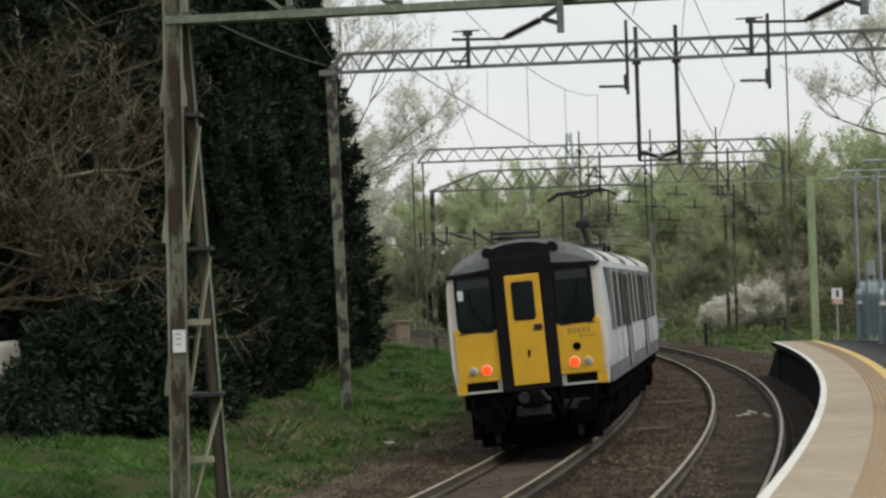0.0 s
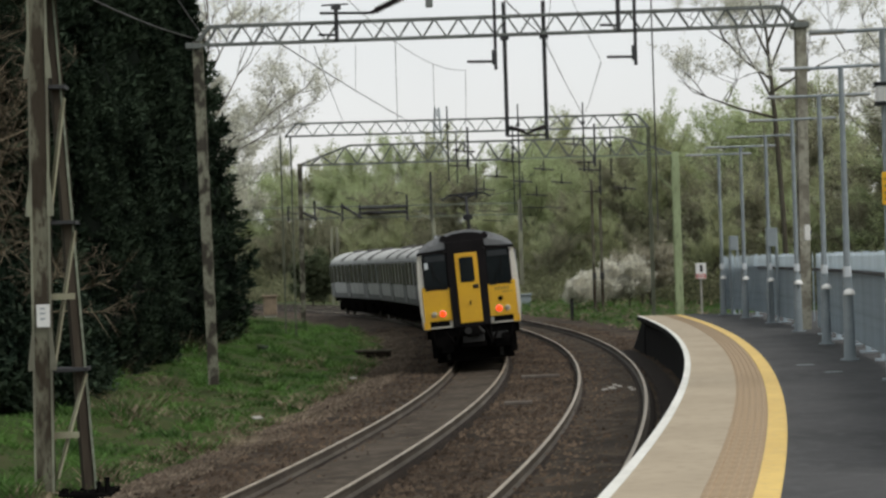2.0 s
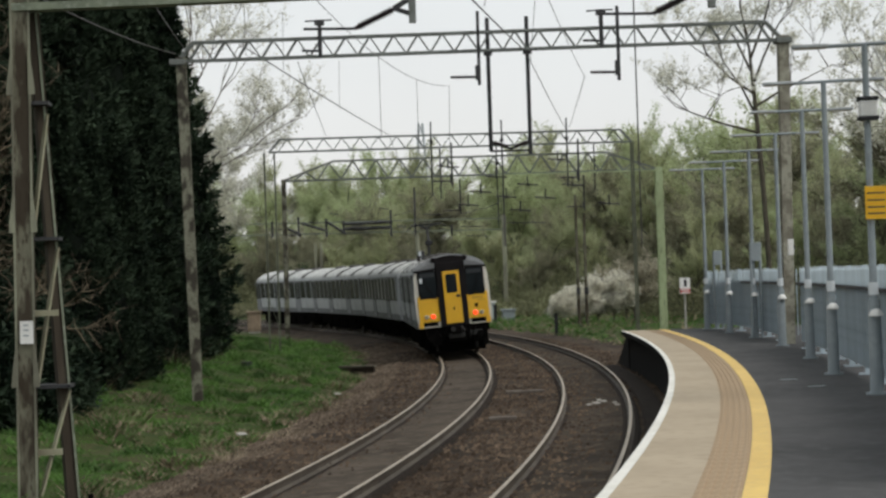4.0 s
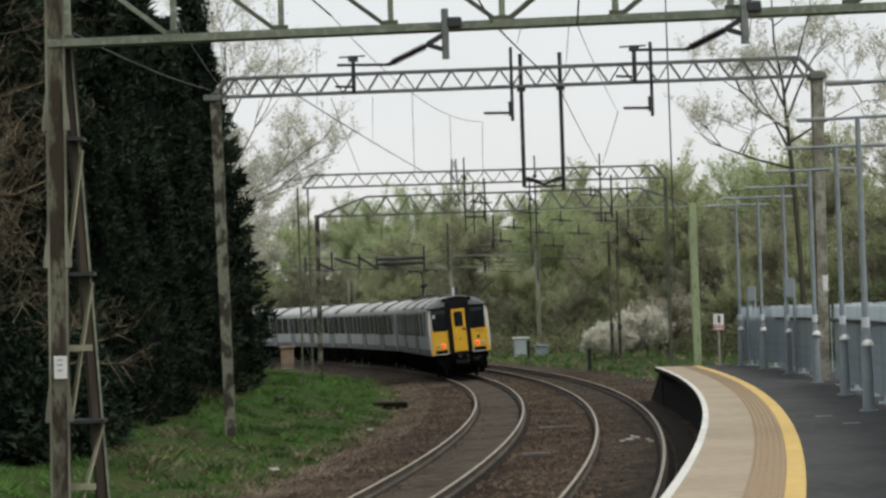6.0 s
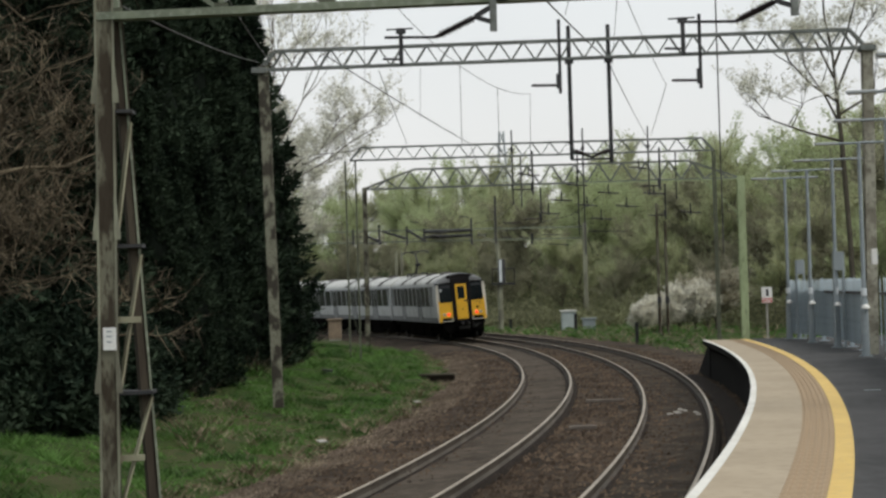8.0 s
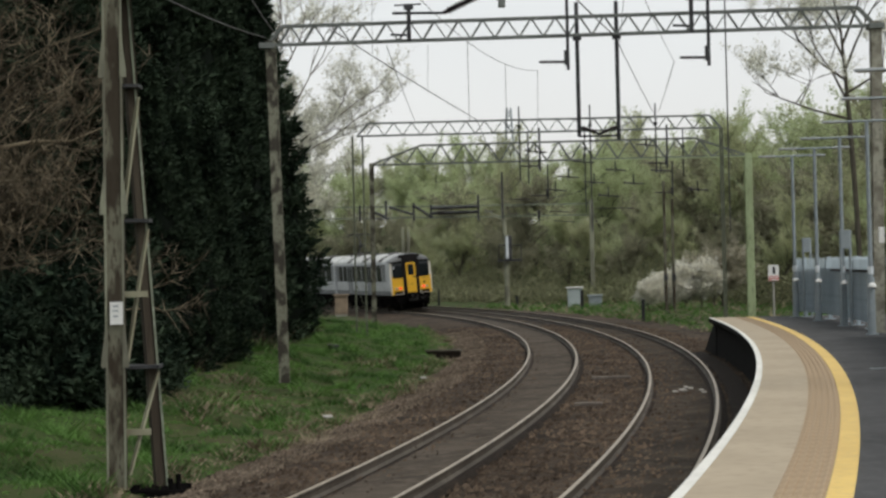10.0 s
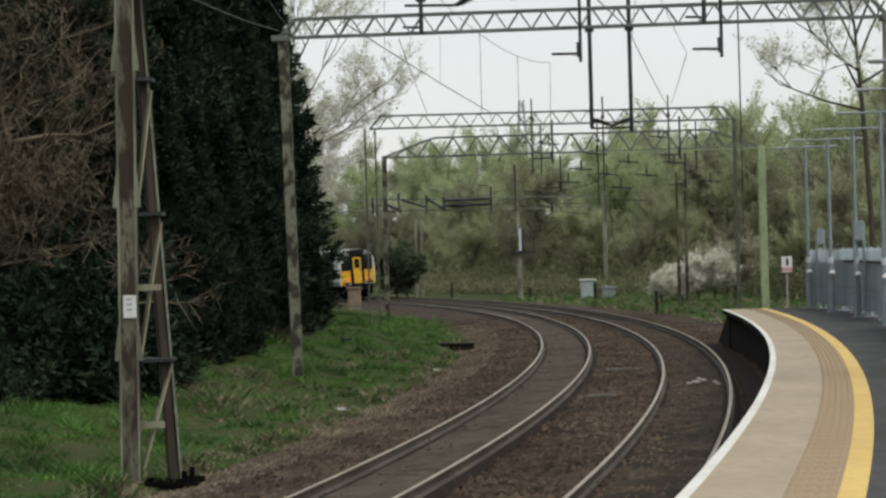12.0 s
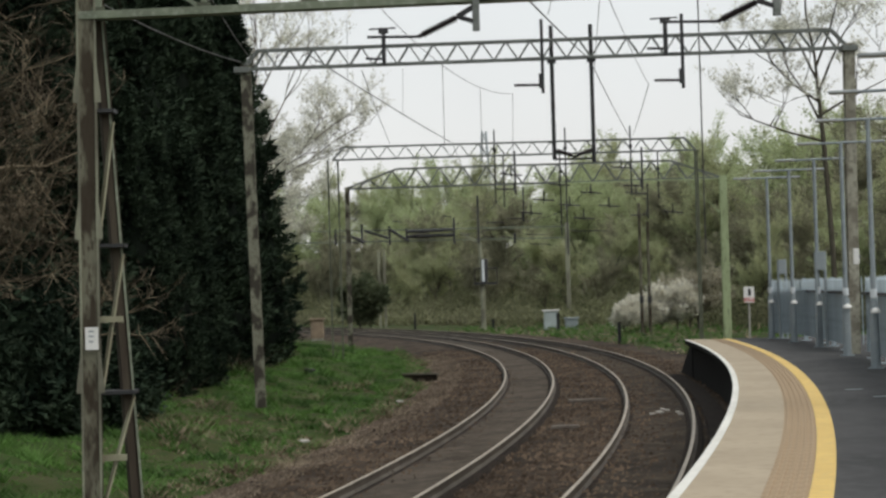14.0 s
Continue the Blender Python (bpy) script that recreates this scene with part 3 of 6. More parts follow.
    # insulated registration arms hanging from the beam
    for along_beam in (5.87, 10.05):
        c = a + ax * along_beam - side * 2.2
        bm = bmesh.new()
        box(bm, c.x - 0.05, c.y - 0.05, 6.55, c.x + 0.05, c.y + 0.05, 7.26, 0.01)
        part("hanger", bm, M_GALV, root, "grey steel hanger")
        bm = bmesh.new()
        box(bm, c.x + 0.02, c.y - 0.06, 6.98, c.x + 0.24, c.y + 0.1, 7.14, 0.03)
        bar(bm, (c.x - 0.02, c.y, 6.9), (c.x - 0.26, c.y, 6.76), 0.07, 0.07)
        bar(bm, (c.x - 0.02, c.y, 6.68), (c.x - 0.26, c.y, 6.76), 0.06, 0.06)
        part("clamp", bm, M_DARKSTEEL, root, "dark clamp bracket")
        tip = Vector((c.x - 0.82, c.y, 6.49))
        insulator(root, (c.x - 0.24, c.y, 6.76), tip, 12, 0.062)
        bm = bmesh.new()
        rod(bm, tip, tip + Vector((-0.72, 0.05, 0.02)), 0.02)
        part("register_arm", bm, M_DARKSTEEL, root)


def slim_gantry(left, right, z, depth, panels, tall_left, tall_right, wide_legs, label, leg_mat=None, right_mat=None):
    root = tagged(empty("overhead_gantry"), label, "gantry", "overhead line portals")
    a, b = Vector((left[0], left[1], z)), Vector((right[0], right[1], z))
    lattice_beam(root, a, b, depth, panels, 0.065, 0.032, M_GALV, 0.16)
    for p, foot in ((a, tall_left), (b, tall_right)):
        if wide_legs:
            wide = 0.21 if p is a else 0.045
            for k in (-wide, wide):
                bm = bmesh.new()
                bar(bm, (p.x + k, p.y, foot), (p.x + k, p.y, z), 0.07, 0.07)
                part("leg_angle", bm, leg_mat or M_GALV, root)
            bm = bmesh.new()
            n = int((z - foot) / 1.1)
            for i in range(n):
                z0, z1 = foot + (z - foot) * i / n, foot + (z - foot) * (i + 1) / n
                k = wide if i % 2 else -wide
                bar(bm, (p.x + k, p.y, z0), (p.x - k, p.y, z1), 0.03, 0.02)
            part("leg_lacing", bm, leg_mat or M_GALV, root)
        else:
            h_mast(root, (p.x + (-0.1 if p is b else 0.24), p.y, foot), z - foot + 0.1, 0.25, (right_mat if p is b else None) or leg_mat or M_MAST, lean=-0.0143 if p is b else 0.018)
            bm = bmesh.new()
            box(bm, p.x - 0.19, p.y - 0.2, z - 0.09, p.x + 0.19, p.y + 0.2, z + 0.05, 0.01)
            part("cap_plate", bm, M_GALV, root)
    return root, a, b


def drop_tube(root, p, z0, z1, r=0.05):
    bm = bmesh.new()
    rod(bm, (p.x, p.y, z0), (p.x, p.y, z1), r)
    box(bm, p.x - r * 2, p.y - 0.1, z0 - 0.92, p.x + r * 2, p.y + 0.1, z0 - 0.78, 0.01)
    part("drop_tube", bm, M_DARKSTEEL, root, "dark steel drop tube")


def cantilever(root, p, z, length):
    """A short arm with an insulator, hung under the beam."""
    bm = bmesh.new()
    box(bm, p.x - 0.035, p.y - 0.05, z - 0.2, p.x + 0.035, p.y + 0.05, z + 1.6)
    box(bm, p.x - 0.09, p.y - 0.06, z - 0.08, p.x + 0.02, p.y + 0.06, z + 0.28, 0.01)
    part("hanger", bm, M_DARKSTEEL, root)
    insulator(root, (p.x - 0.08, p.y, z), (p.x - length, p.y, z + 0.01), 7, 0.05)


def second_gantry():
    root, a, b = slim_gantry((-4.0, 47.3), (10.75, 46.2), 8.47, 0.45, 50, 0.15, 0.9, False, "grey lattice portal on weathered masts over both tracks", right_mat=M_OLDPOST, leg_mat=M_GREYMAST)
    v = b - a
    for f, top, low in ((0.515, 0.35, 6.0), (0.58, 0.35, 5.9)):
        drop_tube(root, a + v * f, 8.47 + 0.45 + top, low)
    for f in (0.498, 0.727):
        cantilever(root, a + v * f - Vector((0, 0.3, 0)), 7.8, 0.7)
    bm = bmesh.new()
    p = a + v * 0.548
    for k in (-1, 1):
        rod(bm, (p.x, p.y, 6.05), (p.x + k * 0.45, p.y, 6.2), 0.03)
    rod(bm, (p.x - 0.5, p.y, 6.0), (p.x + 0.5, p.y, 6.0), 0.025)
    part("cross_arm", bm, M_DARKSTEEL, root)
    for k in (-1, 1):
        insulator(root, (p.x + k * 0.08, p.y - 0.05, 6.1), (p.x + k * 0.42, p.y - 0.05, 6.22), 5, 0.06)
    for f in (0.238, 0.7):
        bm = bmesh.new()
        q = a + v * f - Vector((0, 0.32, 0))
        box(bm, q.x - 0.05, q.y - 0.04, q.z - 0.05, q.x + 0.05, q.y + 0.04, q.z + 0.85, 0.01)
        box(bm, q.x - 0.12, q.y - 0.05, q.z + 0.72, q.x + 0.12, q.y + 0.05, q.z + 0.86, 0.01)
        rod(bm, (q.x - 0.35, q.y, q.z + 0.83), (q.x + 0.3, q.y, q.z + 0.85), 0.02)
        rod(bm, (q.x, q.y, q.z + 0.1), (q.x - 0.45, q.y, q.z + 0.12), 0.03)
        part("feeder_bracket", bm, M_DARKSTEEL, root)
    for f, up in ((0.762, 3.0),):
        bm = bmesh.new()
        q = a + v * f
        rod(bm, (q.x, q.y + 0.4, 3.6), (q.x, q.y + 0.4, 11.5), 0.018)
        part("earth_wire", bm, M_WIRE, root)


def third_gantry():
    root, a, b = slim_gantry((-3.1, 80), (12.07, 80), 8.42, 0.52, 40, -0.1, -0.3, True, "pale grey lattice portal with laced legs over the curve", leg_mat=M_DARKGREEN)
    v = b - a
    for f, low in ((0.445, 6.4), (0.64, 4.2), (0.82, 6.6)):
        drop_tube(root, a + v * f, 9.5, low, 0.032)
    for f in (0.5, 0.85):
        cantilever(root, a + v * f, 7.0, 0.8)


def fourth_gantry():
    root = tagged(empty("overhead_gantry"), "weathered lattice portal with one pale green post beyond the platform", "gantry", "overhead line portals")
    a, b = Vector((-3.2, 98, 8.16)), Vector((16.1, 98, 8.2))
    lattice_beam(root, a, b, 0.95, 32, 0.09, 0.075, M_DULLSTEEL, 0.12, 2.65)
    h_mast(root, (-3.15, a.y, -0.35), 8.6, 0.24, M_GREYMAST, lean=-0.005)
    h_mast(root, (16.12, 98, -0.3), 8.6, 0.38, M_GREENPOST)
    bm = bmesh.new()
    bar(bm, (13.75, 97.8, 8.55), (15.95, 97.8, 6.35), 0.1, 0.06)
    part("knee_brace", bm, M_GREENPOST, root)
    bm = bmesh.new()
    bar(bm, (7.6, 97.7, 8.14), (16.0, 97.8, 8.14), 0.09, 0.07)
    part("tie_beam", bm, M_GREENPOST, root, "pale green tie beam")
    v = b - a
    for f, low in ((0.42, 7.0), (0.57, 5.5), (0.83, 7.2)):
        drop_tube(root, a + v * f, 9.6, low, 0.035)
    for f in (0.47, 0.8):
        cantilever(root, a + v * f, 6.4, 0.9)
    for x, y, z in ((9.3, 97.5, 7.6), (8.9, 97.5, 6.3), (6.9, 97.5, 7.3), (11.6, 97.5, 7.5), (10.2, 97.5, 6.9), (5.27, 97.5, 8.63), (7.7, 97.5, 8.04), (8.2, 97.5, 7.0), (6.23, 97.5, 6.65), (13.45, 97.5, 6.5), (10.88, 97.5, 8.83)):
        insulator(root, (x - 0.55, y, z + 0.05), (x + 0.55, y, z - 0.05), 6, 0.1)
        bm = bmesh.new()
        rod(bm, (x, y, z - 0.1), (x, y, z + 0.45), 0.035)
        part("hanger", bm, M_DARKSTEEL, root)


def fifth_gantry():
    root = tagged(empty("overhead_gantry"), "low pale beam on white posts far round the curve", "gantry", "overhead line portals")
    y = 146.0
    for z in (6.75, 7.6):
        bm = bmesh.new()
        bar(bm, (-12.5, y, z), (12.2, y, z - 0.2), 0.17, 0.1)
        part("beam", bm, M_GREENSTEEL, root)
    for x0, z0, z1 in ((-5.6, 6.5, 7.7), (-3.6, 6.5, 8.0), (-1.5, 6.4, 7.8), (3.4, 6.3, 8.3), (-0.2, 6.6, 7.6), (8.0, 6.2, 7.0)):
        bm = bmesh.new()
        bar(bm, (x0, y - 0.2, z0), (x0, y - 0.2, z1), 0.16, 0.16)
        part("bracket", bm, M_DARKSTEEL, root)
    for x0, x1, z0, z1 in ((-4.8, -3.4, 7.3, 6.6), (-3.4, -1.6, 7.5, 6.9), (-1.6, 0.0, 7.6, 6.6)):
        bm = bmesh.new()
        rod(bm, (x0, y - 0.25, z0), (x1, y - 0.25, z1), 0.1)
        part("stay_tube", bm, M_DARKSTEEL, root)
    for x, z in ((-5.2, 7.1), (0.6, 7.0), (2.2, 7.3), (-2.5, 7.5), (-0.9, 8.1), (4.2, 7.0), (6.0, 6.75), (7.4, 6.7), (2.9, 8.4), (-4.2, 6.6)):
        insulator(root, (x - 0.35, y - 0.4, z + 0.06), (x + 0.35, y - 0.4, z - 0.04), 4, 0.14)
    for z in (6.95, 7.35):
        bm = bmesh.new()
        rod(bm, (-0.2, y - 0.25, z), (3.4, y - 0.25, z + 0.05), 0.12)
        part("feeder_tube", bm, M_DARKSTEEL, root)
    for x, z in ((12.95, 7.0), (14.4, 6.96), (6.55, 7.83), (9.5, 6.83), (9.9, 6.1)):
        insulator(root, (x - 0.8, y - 0.5, z + 0.05), (x + 0.8, y - 0.5, z - 0.03), 6, 0.13)
    h_mast(root, (12.0, y, -0.2), 7.9, 0.32, M_LICHEN)
    h_mast(root, (-2.6, y + 14, -0.2), 6.4, 0.2, M_LICHEN)
    h_mast(root, (-2.15, y + 14, -0.2), 6.4, 0.2, M_LICHEN)


first_gantry()
second_gantry()
third_gantry()
fourth_gantry()
fifth_gantry()


def signal_post():
    root = tagged(empty("signal_post"), "white signal post with dark signal head seen from behind", "signal")
    x, y = 5.2, 139.0
    bm = bmesh.new()
    rod(bm, (x, y, -0.3), (x, y, 3.1), 0.2, 0.19, 10)
    rod(bm, (x, y, 3.1), (x - 0.1, y, 6.2), 0.15, 0.13, 10)
    part("post", bm, M_LICHEN, root, "pale lichen-stained post")
    bm = bmesh.new()
    bar(bm, (x - 0.2, y, 6.2), (x - 0.2, y, 9.6), 0.14, 0.14)
    part("upper_mast", bm, M_DARKSTEEL, root)
    bm = bmesh.new()
    box(bm, x - 0.1, y - 0.3, 3.3, x + 0.4, y + 0.1, 5.0, 0.05)
    part("signal_head", bm, M_DARKSTEEL, root)
    bm = bmesh.new()
    box(bm, x - 0.05, y - 0.36, 3.35, x + 0.15, y - 0.31, 4.95, 0.02)
    part("conduit", bm, M_LIGHTGREY, root, "pale conduit on the signal back")
    bm = bmesh.new()
    box(bm, x - 0.6, y - 0.35, 3.15, x + 1.1, y + 0.5, 3.3)
    for k in (-0.55, 1.05):
        for z in (3.7, 4.2):
            rod(bm, (x + k, y - 0.3, 3.2), (x + k, y - 0.3, 4.3), 0.04)
    rod(bm, (x - 0.6, y - 0.3, 4.3), (x + 1.1, y - 0.3, 4.3), 0.04)
    part("service_cage", bm, M_DARKSTEEL, root)
    bm = bmesh.new()
    bar(bm, (x - 0.15, y, 6.1), (x - 1.5, y, 7.0), 0.1, 0.1)
    part("angled_strut", bm, M_LICHEN, root)


signal_post()


# ---- platform furniture ----
M_LANTERN = mat("grey_lantern_case", (0.42, 0.44, 0.45), (0.33, 0.35, 0.36), 2, 0.5)
LAMP_O = (4.08, 4.27, 4.43, 4.45, 4.4, 4.3, 4.52)
LAMP_S = (46.5, 42.6, 38.0, 32.0, 25.5, 19.6, 14.3)


def lamp_column():
    root = tagged(empty("platform_lamp"), "blue-grey platform lamp column with two flat lanterns", "lamp post", "platform lamps")
    bm = bmesh.new()
    rod(bm, (0, 0, 0), (0, 0, 1.35), 0.1, 0.085, n=12)
    rod(bm, (0, 0, 1.35), (0, 0, 5.0), 0.055, 0.045, n=12)
    rod(bm, (0, 0, 0), (0, 0, 0.03), 0.16, n=12)
    part("column", bm, M_PAINTGREY, root)
    bm = bmesh.new()
    rod(bm, (-0.95, 0, 5.0), (0.95, 0, 5.02), 0.028)
    part("cross_arm", bm, M_PAINTGREY, root)
    for k in (-1, 1):
        bm = bmesh.new()
        box(bm, k * 0.5, -0.08, 4.985, k * 1.03, 0.08, 5.04, 0.018)
        lan = part("lantern", bm, M_LANTERN, root, "flat pale lantern")
        bm = bmesh.new()
        box(bm, k * 0.54, -0.06, 4.975, k * 0.99, 0.06, 4.984)
        part("diffuser", bm, M_LAMPGLASS, lan)
    bm = bmesh.new()
    rod(bm, (0, 0, 1.42), (0, 0, 1.6), 0.072, n=12)
    part("collar", bm, M_LIGHTGREY, root, "pale grey collar")
    bm = bmesh.new()
    bmesh.ops.create_uvsphere(bm, u_segments=14, v_segments=8, radius=0.105, matrix=Matrix.Translation((0.02, -0.09, 1.12)))
    bmesh.ops.delete(bm, geom=[v for v in bm.verts if v.co.z < 1.1], context="VERTS")
    part("speaker_dome", bm, M_SIGNWHITE, root, "white dome loudspeaker")
    return root


def build_lamps():
    first = lamp_column()
    for i, s in enumerate(LAMP_S):
        m = along(s, LAMP_O[i], PLAT_Z, 0.05 * math.sin(i * 2.1))
        if i == 0:
            first.matrix_basis = m
        else:
            copy_thing(first, m)


build_lamps()


def build_fence():
    root = tagged(empty("palisade_fence"), "blue-grey steel palisade fence along the back of the platform", "fence")
    o = 4.75

    def bend(s):
        # the fence steps back behind the portal mast
        return 0.5 * smooth(s, 42.5, 47.5) - 0.75 * smooth(s, 30.6, 31.2) * (1 - smooth(s, 34.0, 34.6))

    s0, s1, pitch = 3.0, 47.6, 0.152
    pale = None
    n = int((s1 - s0) / pitch)
    for i in range(n):
        m = along(s0 + i * pitch, o - float(bend(s0 + i * pitch)), PLAT_Z + 0.16)
        if pale is None:
            bm = bmesh.new()
            pts = [(-0.012, -0.035), (0.012, -0.02), (0.012, 0.02), (-0.012, 0.035)]
            vs = [bm.verts.new((x, y, z)) for z in (0, 1.6) for x, y in pts]
            tip = bm.verts.new((0, 0, 1.7))
            for j in range(4):
                k = (j + 1) % 4
                bm.faces.new((vs[j], vs[k], vs[4 + k], vs[4 + j]))
                bm.faces.new((vs[4 + j], vs[4 + k], tip))
            pale = part("pale", bm, M_FENCE, root)
            pale.matrix_basis = m
        else:
            ob = new("pale", pale.data)
            ob.parent = root
            ob.matrix_basis = m
    # dark rail stands in for the shadow line under the fence top
    for e0, e1 in ((s0, 31.0), (34.2, 43.0)):
        sweep("shadow_line_rail", [(o - 0.06, PLAT_Z + 1.44), (o - 0.02, PLAT_Z + 1.44), (o - 0.02, PLAT_Z + 1.5), (o - 0.06, PLAT_Z + 1.5)], e0, e1, M_DARKSTEEL, root, 2.7, label="dark rail put in for the shadow line below the fence tips")
    for z in (0.35, 1.5):
        for e0, e1 in ((s0, 31.0), (34.2, 43.0)):
            sweep("rail", [(o + 0.02, PLAT_Z + z - 0.03), (o + 0.06, PLAT_Z + z - 0.03), (o + 0.06, PLAT_Z + z + 0.03), (o + 0.02, PLAT_Z + z + 0.03)], e0, e1, M_FENCE, root, 2.7)
        bm = bmesh.new()
        bar(bm, at(43.0, o + 0.04, PLAT_Z + z), at(s1, o - 0.46, PLAT_Z + z), 0.04, 0.06)
        part("rail", bm, M_FENCE, root)
    for e0, e1 in ((s0, 31.0), (34.2, 43.0)):
        sweep("kick_plate", [(o + 0.065, PLAT_Z + 0.2), (o + 0.075, PLAT_Z + 0.2), (o + 0.075, PLAT_Z + 1.48), (o + 0.065, PLAT_Z + 1.48)], e0, e1, M_FENCE, root, 1.3, label="grey backing sheet")
    bm = bmesh.new()
    quad = [bm.verts.new(at(ss, oo + d, PLAT_Z + z)) for d in (0.0, 0.01) for ss, oo, z in ((43.0, o + 0.065, 0.2), (s1, o - 0.435, 0.2), (s1, o - 0.435, 1.48), (43.0, o + 0.065, 1.48))]
    for f in ((0, 1, 2, 3), (7, 6, 5, 4), (0, 4, 5, 1), (1, 5, 6, 2), (2, 6, 7, 3), (3, 7, 4, 0)):
        bm.faces.new([quad[k] for k in f])
    part("kick_plate", bm, M_FENCE, root, "grey backing sheet")
    s = s0
    while s <= s1 + 0.1:
        bm = bmesh.new()
        box(bm, 0.05, -0.05, 0, 0.15, 0.05, 1.85, 0.01)
        box(bm, -0.05, -0.1, 0, 0.25, 0.1, 0.03)
        p = part("fence_post", bm, M_FENCE, root)
        p.matrix_basis = along(s, o - float(bend(s)), PLAT_Z)
        s += 2.72


build_fence()


def warning_sign():
    root = tagged(empty("warning_sign", along(51.2, 3.98, PLAT_Z - 0.1, 0.1)), "white platform-end warning sign with a red band on a grey post", "sign")
    bm = bmesh.new()
    rod(bm, (0, 0, -1.25), (0, 0, 1.7), 0.035)
    part("post", bm, M_CONCRETE, root)
    bm = bmesh.new()
    box(bm, -0.18, -0.06, 1.18, 0.18, -0.04, 1.72, 0.005)
    board = part("board", bm, M_SIGNWHITE, root)
    bm = bmesh.new()
    box(bm, -0.165, -0.066, 1.2, 0.165, -0.061, 1.35)
    part("red_mark", bm, M_SIGNRED, board)
    bm = bmesh.new()
    bmesh.ops.create_cone(bm, cap_ends=True, segments=16, radius1=0.045, radius2=0.045, depth=0.004, matrix=Matrix.Translation((0.01, -0.063, 1.62)) @ Matrix.Rotation(radians(90), 4, "X"))
    box(bm, -0.03, -0.066, 1.42, 0.06, -0.061, 1.6)
    part("dark_mark", bm, M_DARKSTEEL, board)
    for z in (1.22, 1.29):
        bm = bmesh.new()
        box(bm, -0.13, -0.071, z, 0.13, -0.0665, z + 0.035)
        part("text_line", bm, M_SIGNWHITE, board)


warning_sign()


# ---- trees ----
def twig_mesh(rng, height, spread, levels, n_first, twig, leaf, n_leaf, droop=0.0, trunk_r=0.2, bare=0.3, wander=0.22, fork=0.0, limbs=()):
    """Branches as tapered three-sided limbs, twigs and small leaves as slivers. Returns wood and spray arrays."""
    wv, wf, tv, tf = [], [], [], []

    def limb(a, b, r0, r1):
        d = b - a
        if d.length < 1e-4:
            return
        q = d.to_track_quat("Z", "Y")
        n0 = len(wv)
        for p, r in ((a, r0), (b, r1)):
            for k in range(5):
                wv.append(p + q @ Vector((r * math.cos(k * 1.2566), r * math.sin(k * 1.2566), 0)))
        for k in range(5):
            wf.append((n0 + k, n0 + (k + 1) % 5, n0 + 5 + (k + 1) % 5, n0 + 5 + k))

    def sliver(p, d, w):
        side = Vector((rng.uniform(-1, 1), rng.uniform(-1, 1), rng.uniform(-0.4, 0.4))).normalized() * w
        n0 = len(tv)
        tv.extend([p - side, p + side, p + d])
        tf.append((n0, n0 + 1, n0 + 2))

    def grow(p, d, ln, r, lev):
        segs = 3
        pts = [p]
        for i in range(segs):
            d = (d + Vector((rng.uniform(-1, 1), rng.uniform(-1, 1), rng.uniform(-0.5, 0.7) - droop)) * wander).normalized()
            q = pts[-1] + d * (ln / segs)
            limb(pts[-1], q, r * (1 - 0.28 * i), r * (1 - 0.28 * (i + 1)))
            pts.append(q)
        if lev >= levels:
            for i in range(n_leaf):
                q = pts[0].lerp(pts[-1], rng.uniform(0.05, 1.1))
                v = (d * 0.6 + Vector((rng.uniform(-1, 1), rng.uniform(-1, 1), rng.uniform(-0.8, 0.8) - droop))).normalized()
                if rng.random() < bare:
                    sliver(q, v * twig * rng.uniform(0.5, 1.2), 0.012)
                else:
                    sliver(q + v * twig * rng.uniform(0, 0.7), v * leaf * rng.uniform(0.6, 1.5), leaf * rng.uniform(0.25, 0.5))
            return
        n = n_first if lev == 0 else rng.randint(3, 5)
        for i in range(n):
            f = rng.uniform(0.35, 1.0) if lev else rng.uniform(0.25, 1.0)
            k = min(segs - 1, int(f * segs))
            q = pts[k].lerp(pts[k + 1], f * segs - k)
            out = Vector((rng.uniform(-1, 1), rng.uniform(-1, 1), rng.uniform(-0.1, 0.75))).normalized()
            dd = (d * 0.55 + out * spread).normalized()
            grow(q, dd, ln * rng.uniform(0.42, 0.68), r * 0.45, lev + 1)

    if limbs:
        # a clear stem up to the fork, then the given main limbs (x, y, z, length)
        mid = Vector((0.25, 0, fork * 0.5))
        limb(Vector((0.4, 0, 0)), mid, trunk_r * 1.3, trunk_r * 1.1)
        limb(mid, Vector((0, 0, fork)), trunk_r * 1.1, trunk_r)
        rise = 0.22 * height * (fork > 5)
        limb(Vector((0, 0, fork)), Vector((-0.3, 0, fork + rise)), trunk_r, trunk_r * 0.5)
        for j, (x, y, z, ln) in enumerate(limbs):
            f = (0.0, 0.45, 0.7, 1.0, 0.85, 0.3, 0.55, 0.2)[j % 8]
            grow(Vector((-0.3 * f, 0, fork - 0.1 + rise * f)), Vector((x, y, z)).normalized(), ln, trunk_r * 0.6, 1)
    else:
        grow(Vector((0, 0, 0)), Vector((0, 0, 1)), height * 0.62, trunk_r, 0)
    return wv, wf, tv, tf


def make_tree(name, seed, bark, spray, label, group, **kw):
    wv, wf, tv, tf = twig_mesh(random.Random(seed), **kw)
    root = tagged(empty(name), label, "tree", group)
    from_arrays("trunk", wv, wf, bark, root, flat=False)
    from_arrays("crown", tv, tf, spray, root)
    return root


def place(ob, x, y, z, turn, size):
    m = Matrix.Translation((x, y, z)) @ Matrix.Rotation(turn, 4, "Z")
    ob.matrix_basis = m
    ob.scale = (size, size, size)


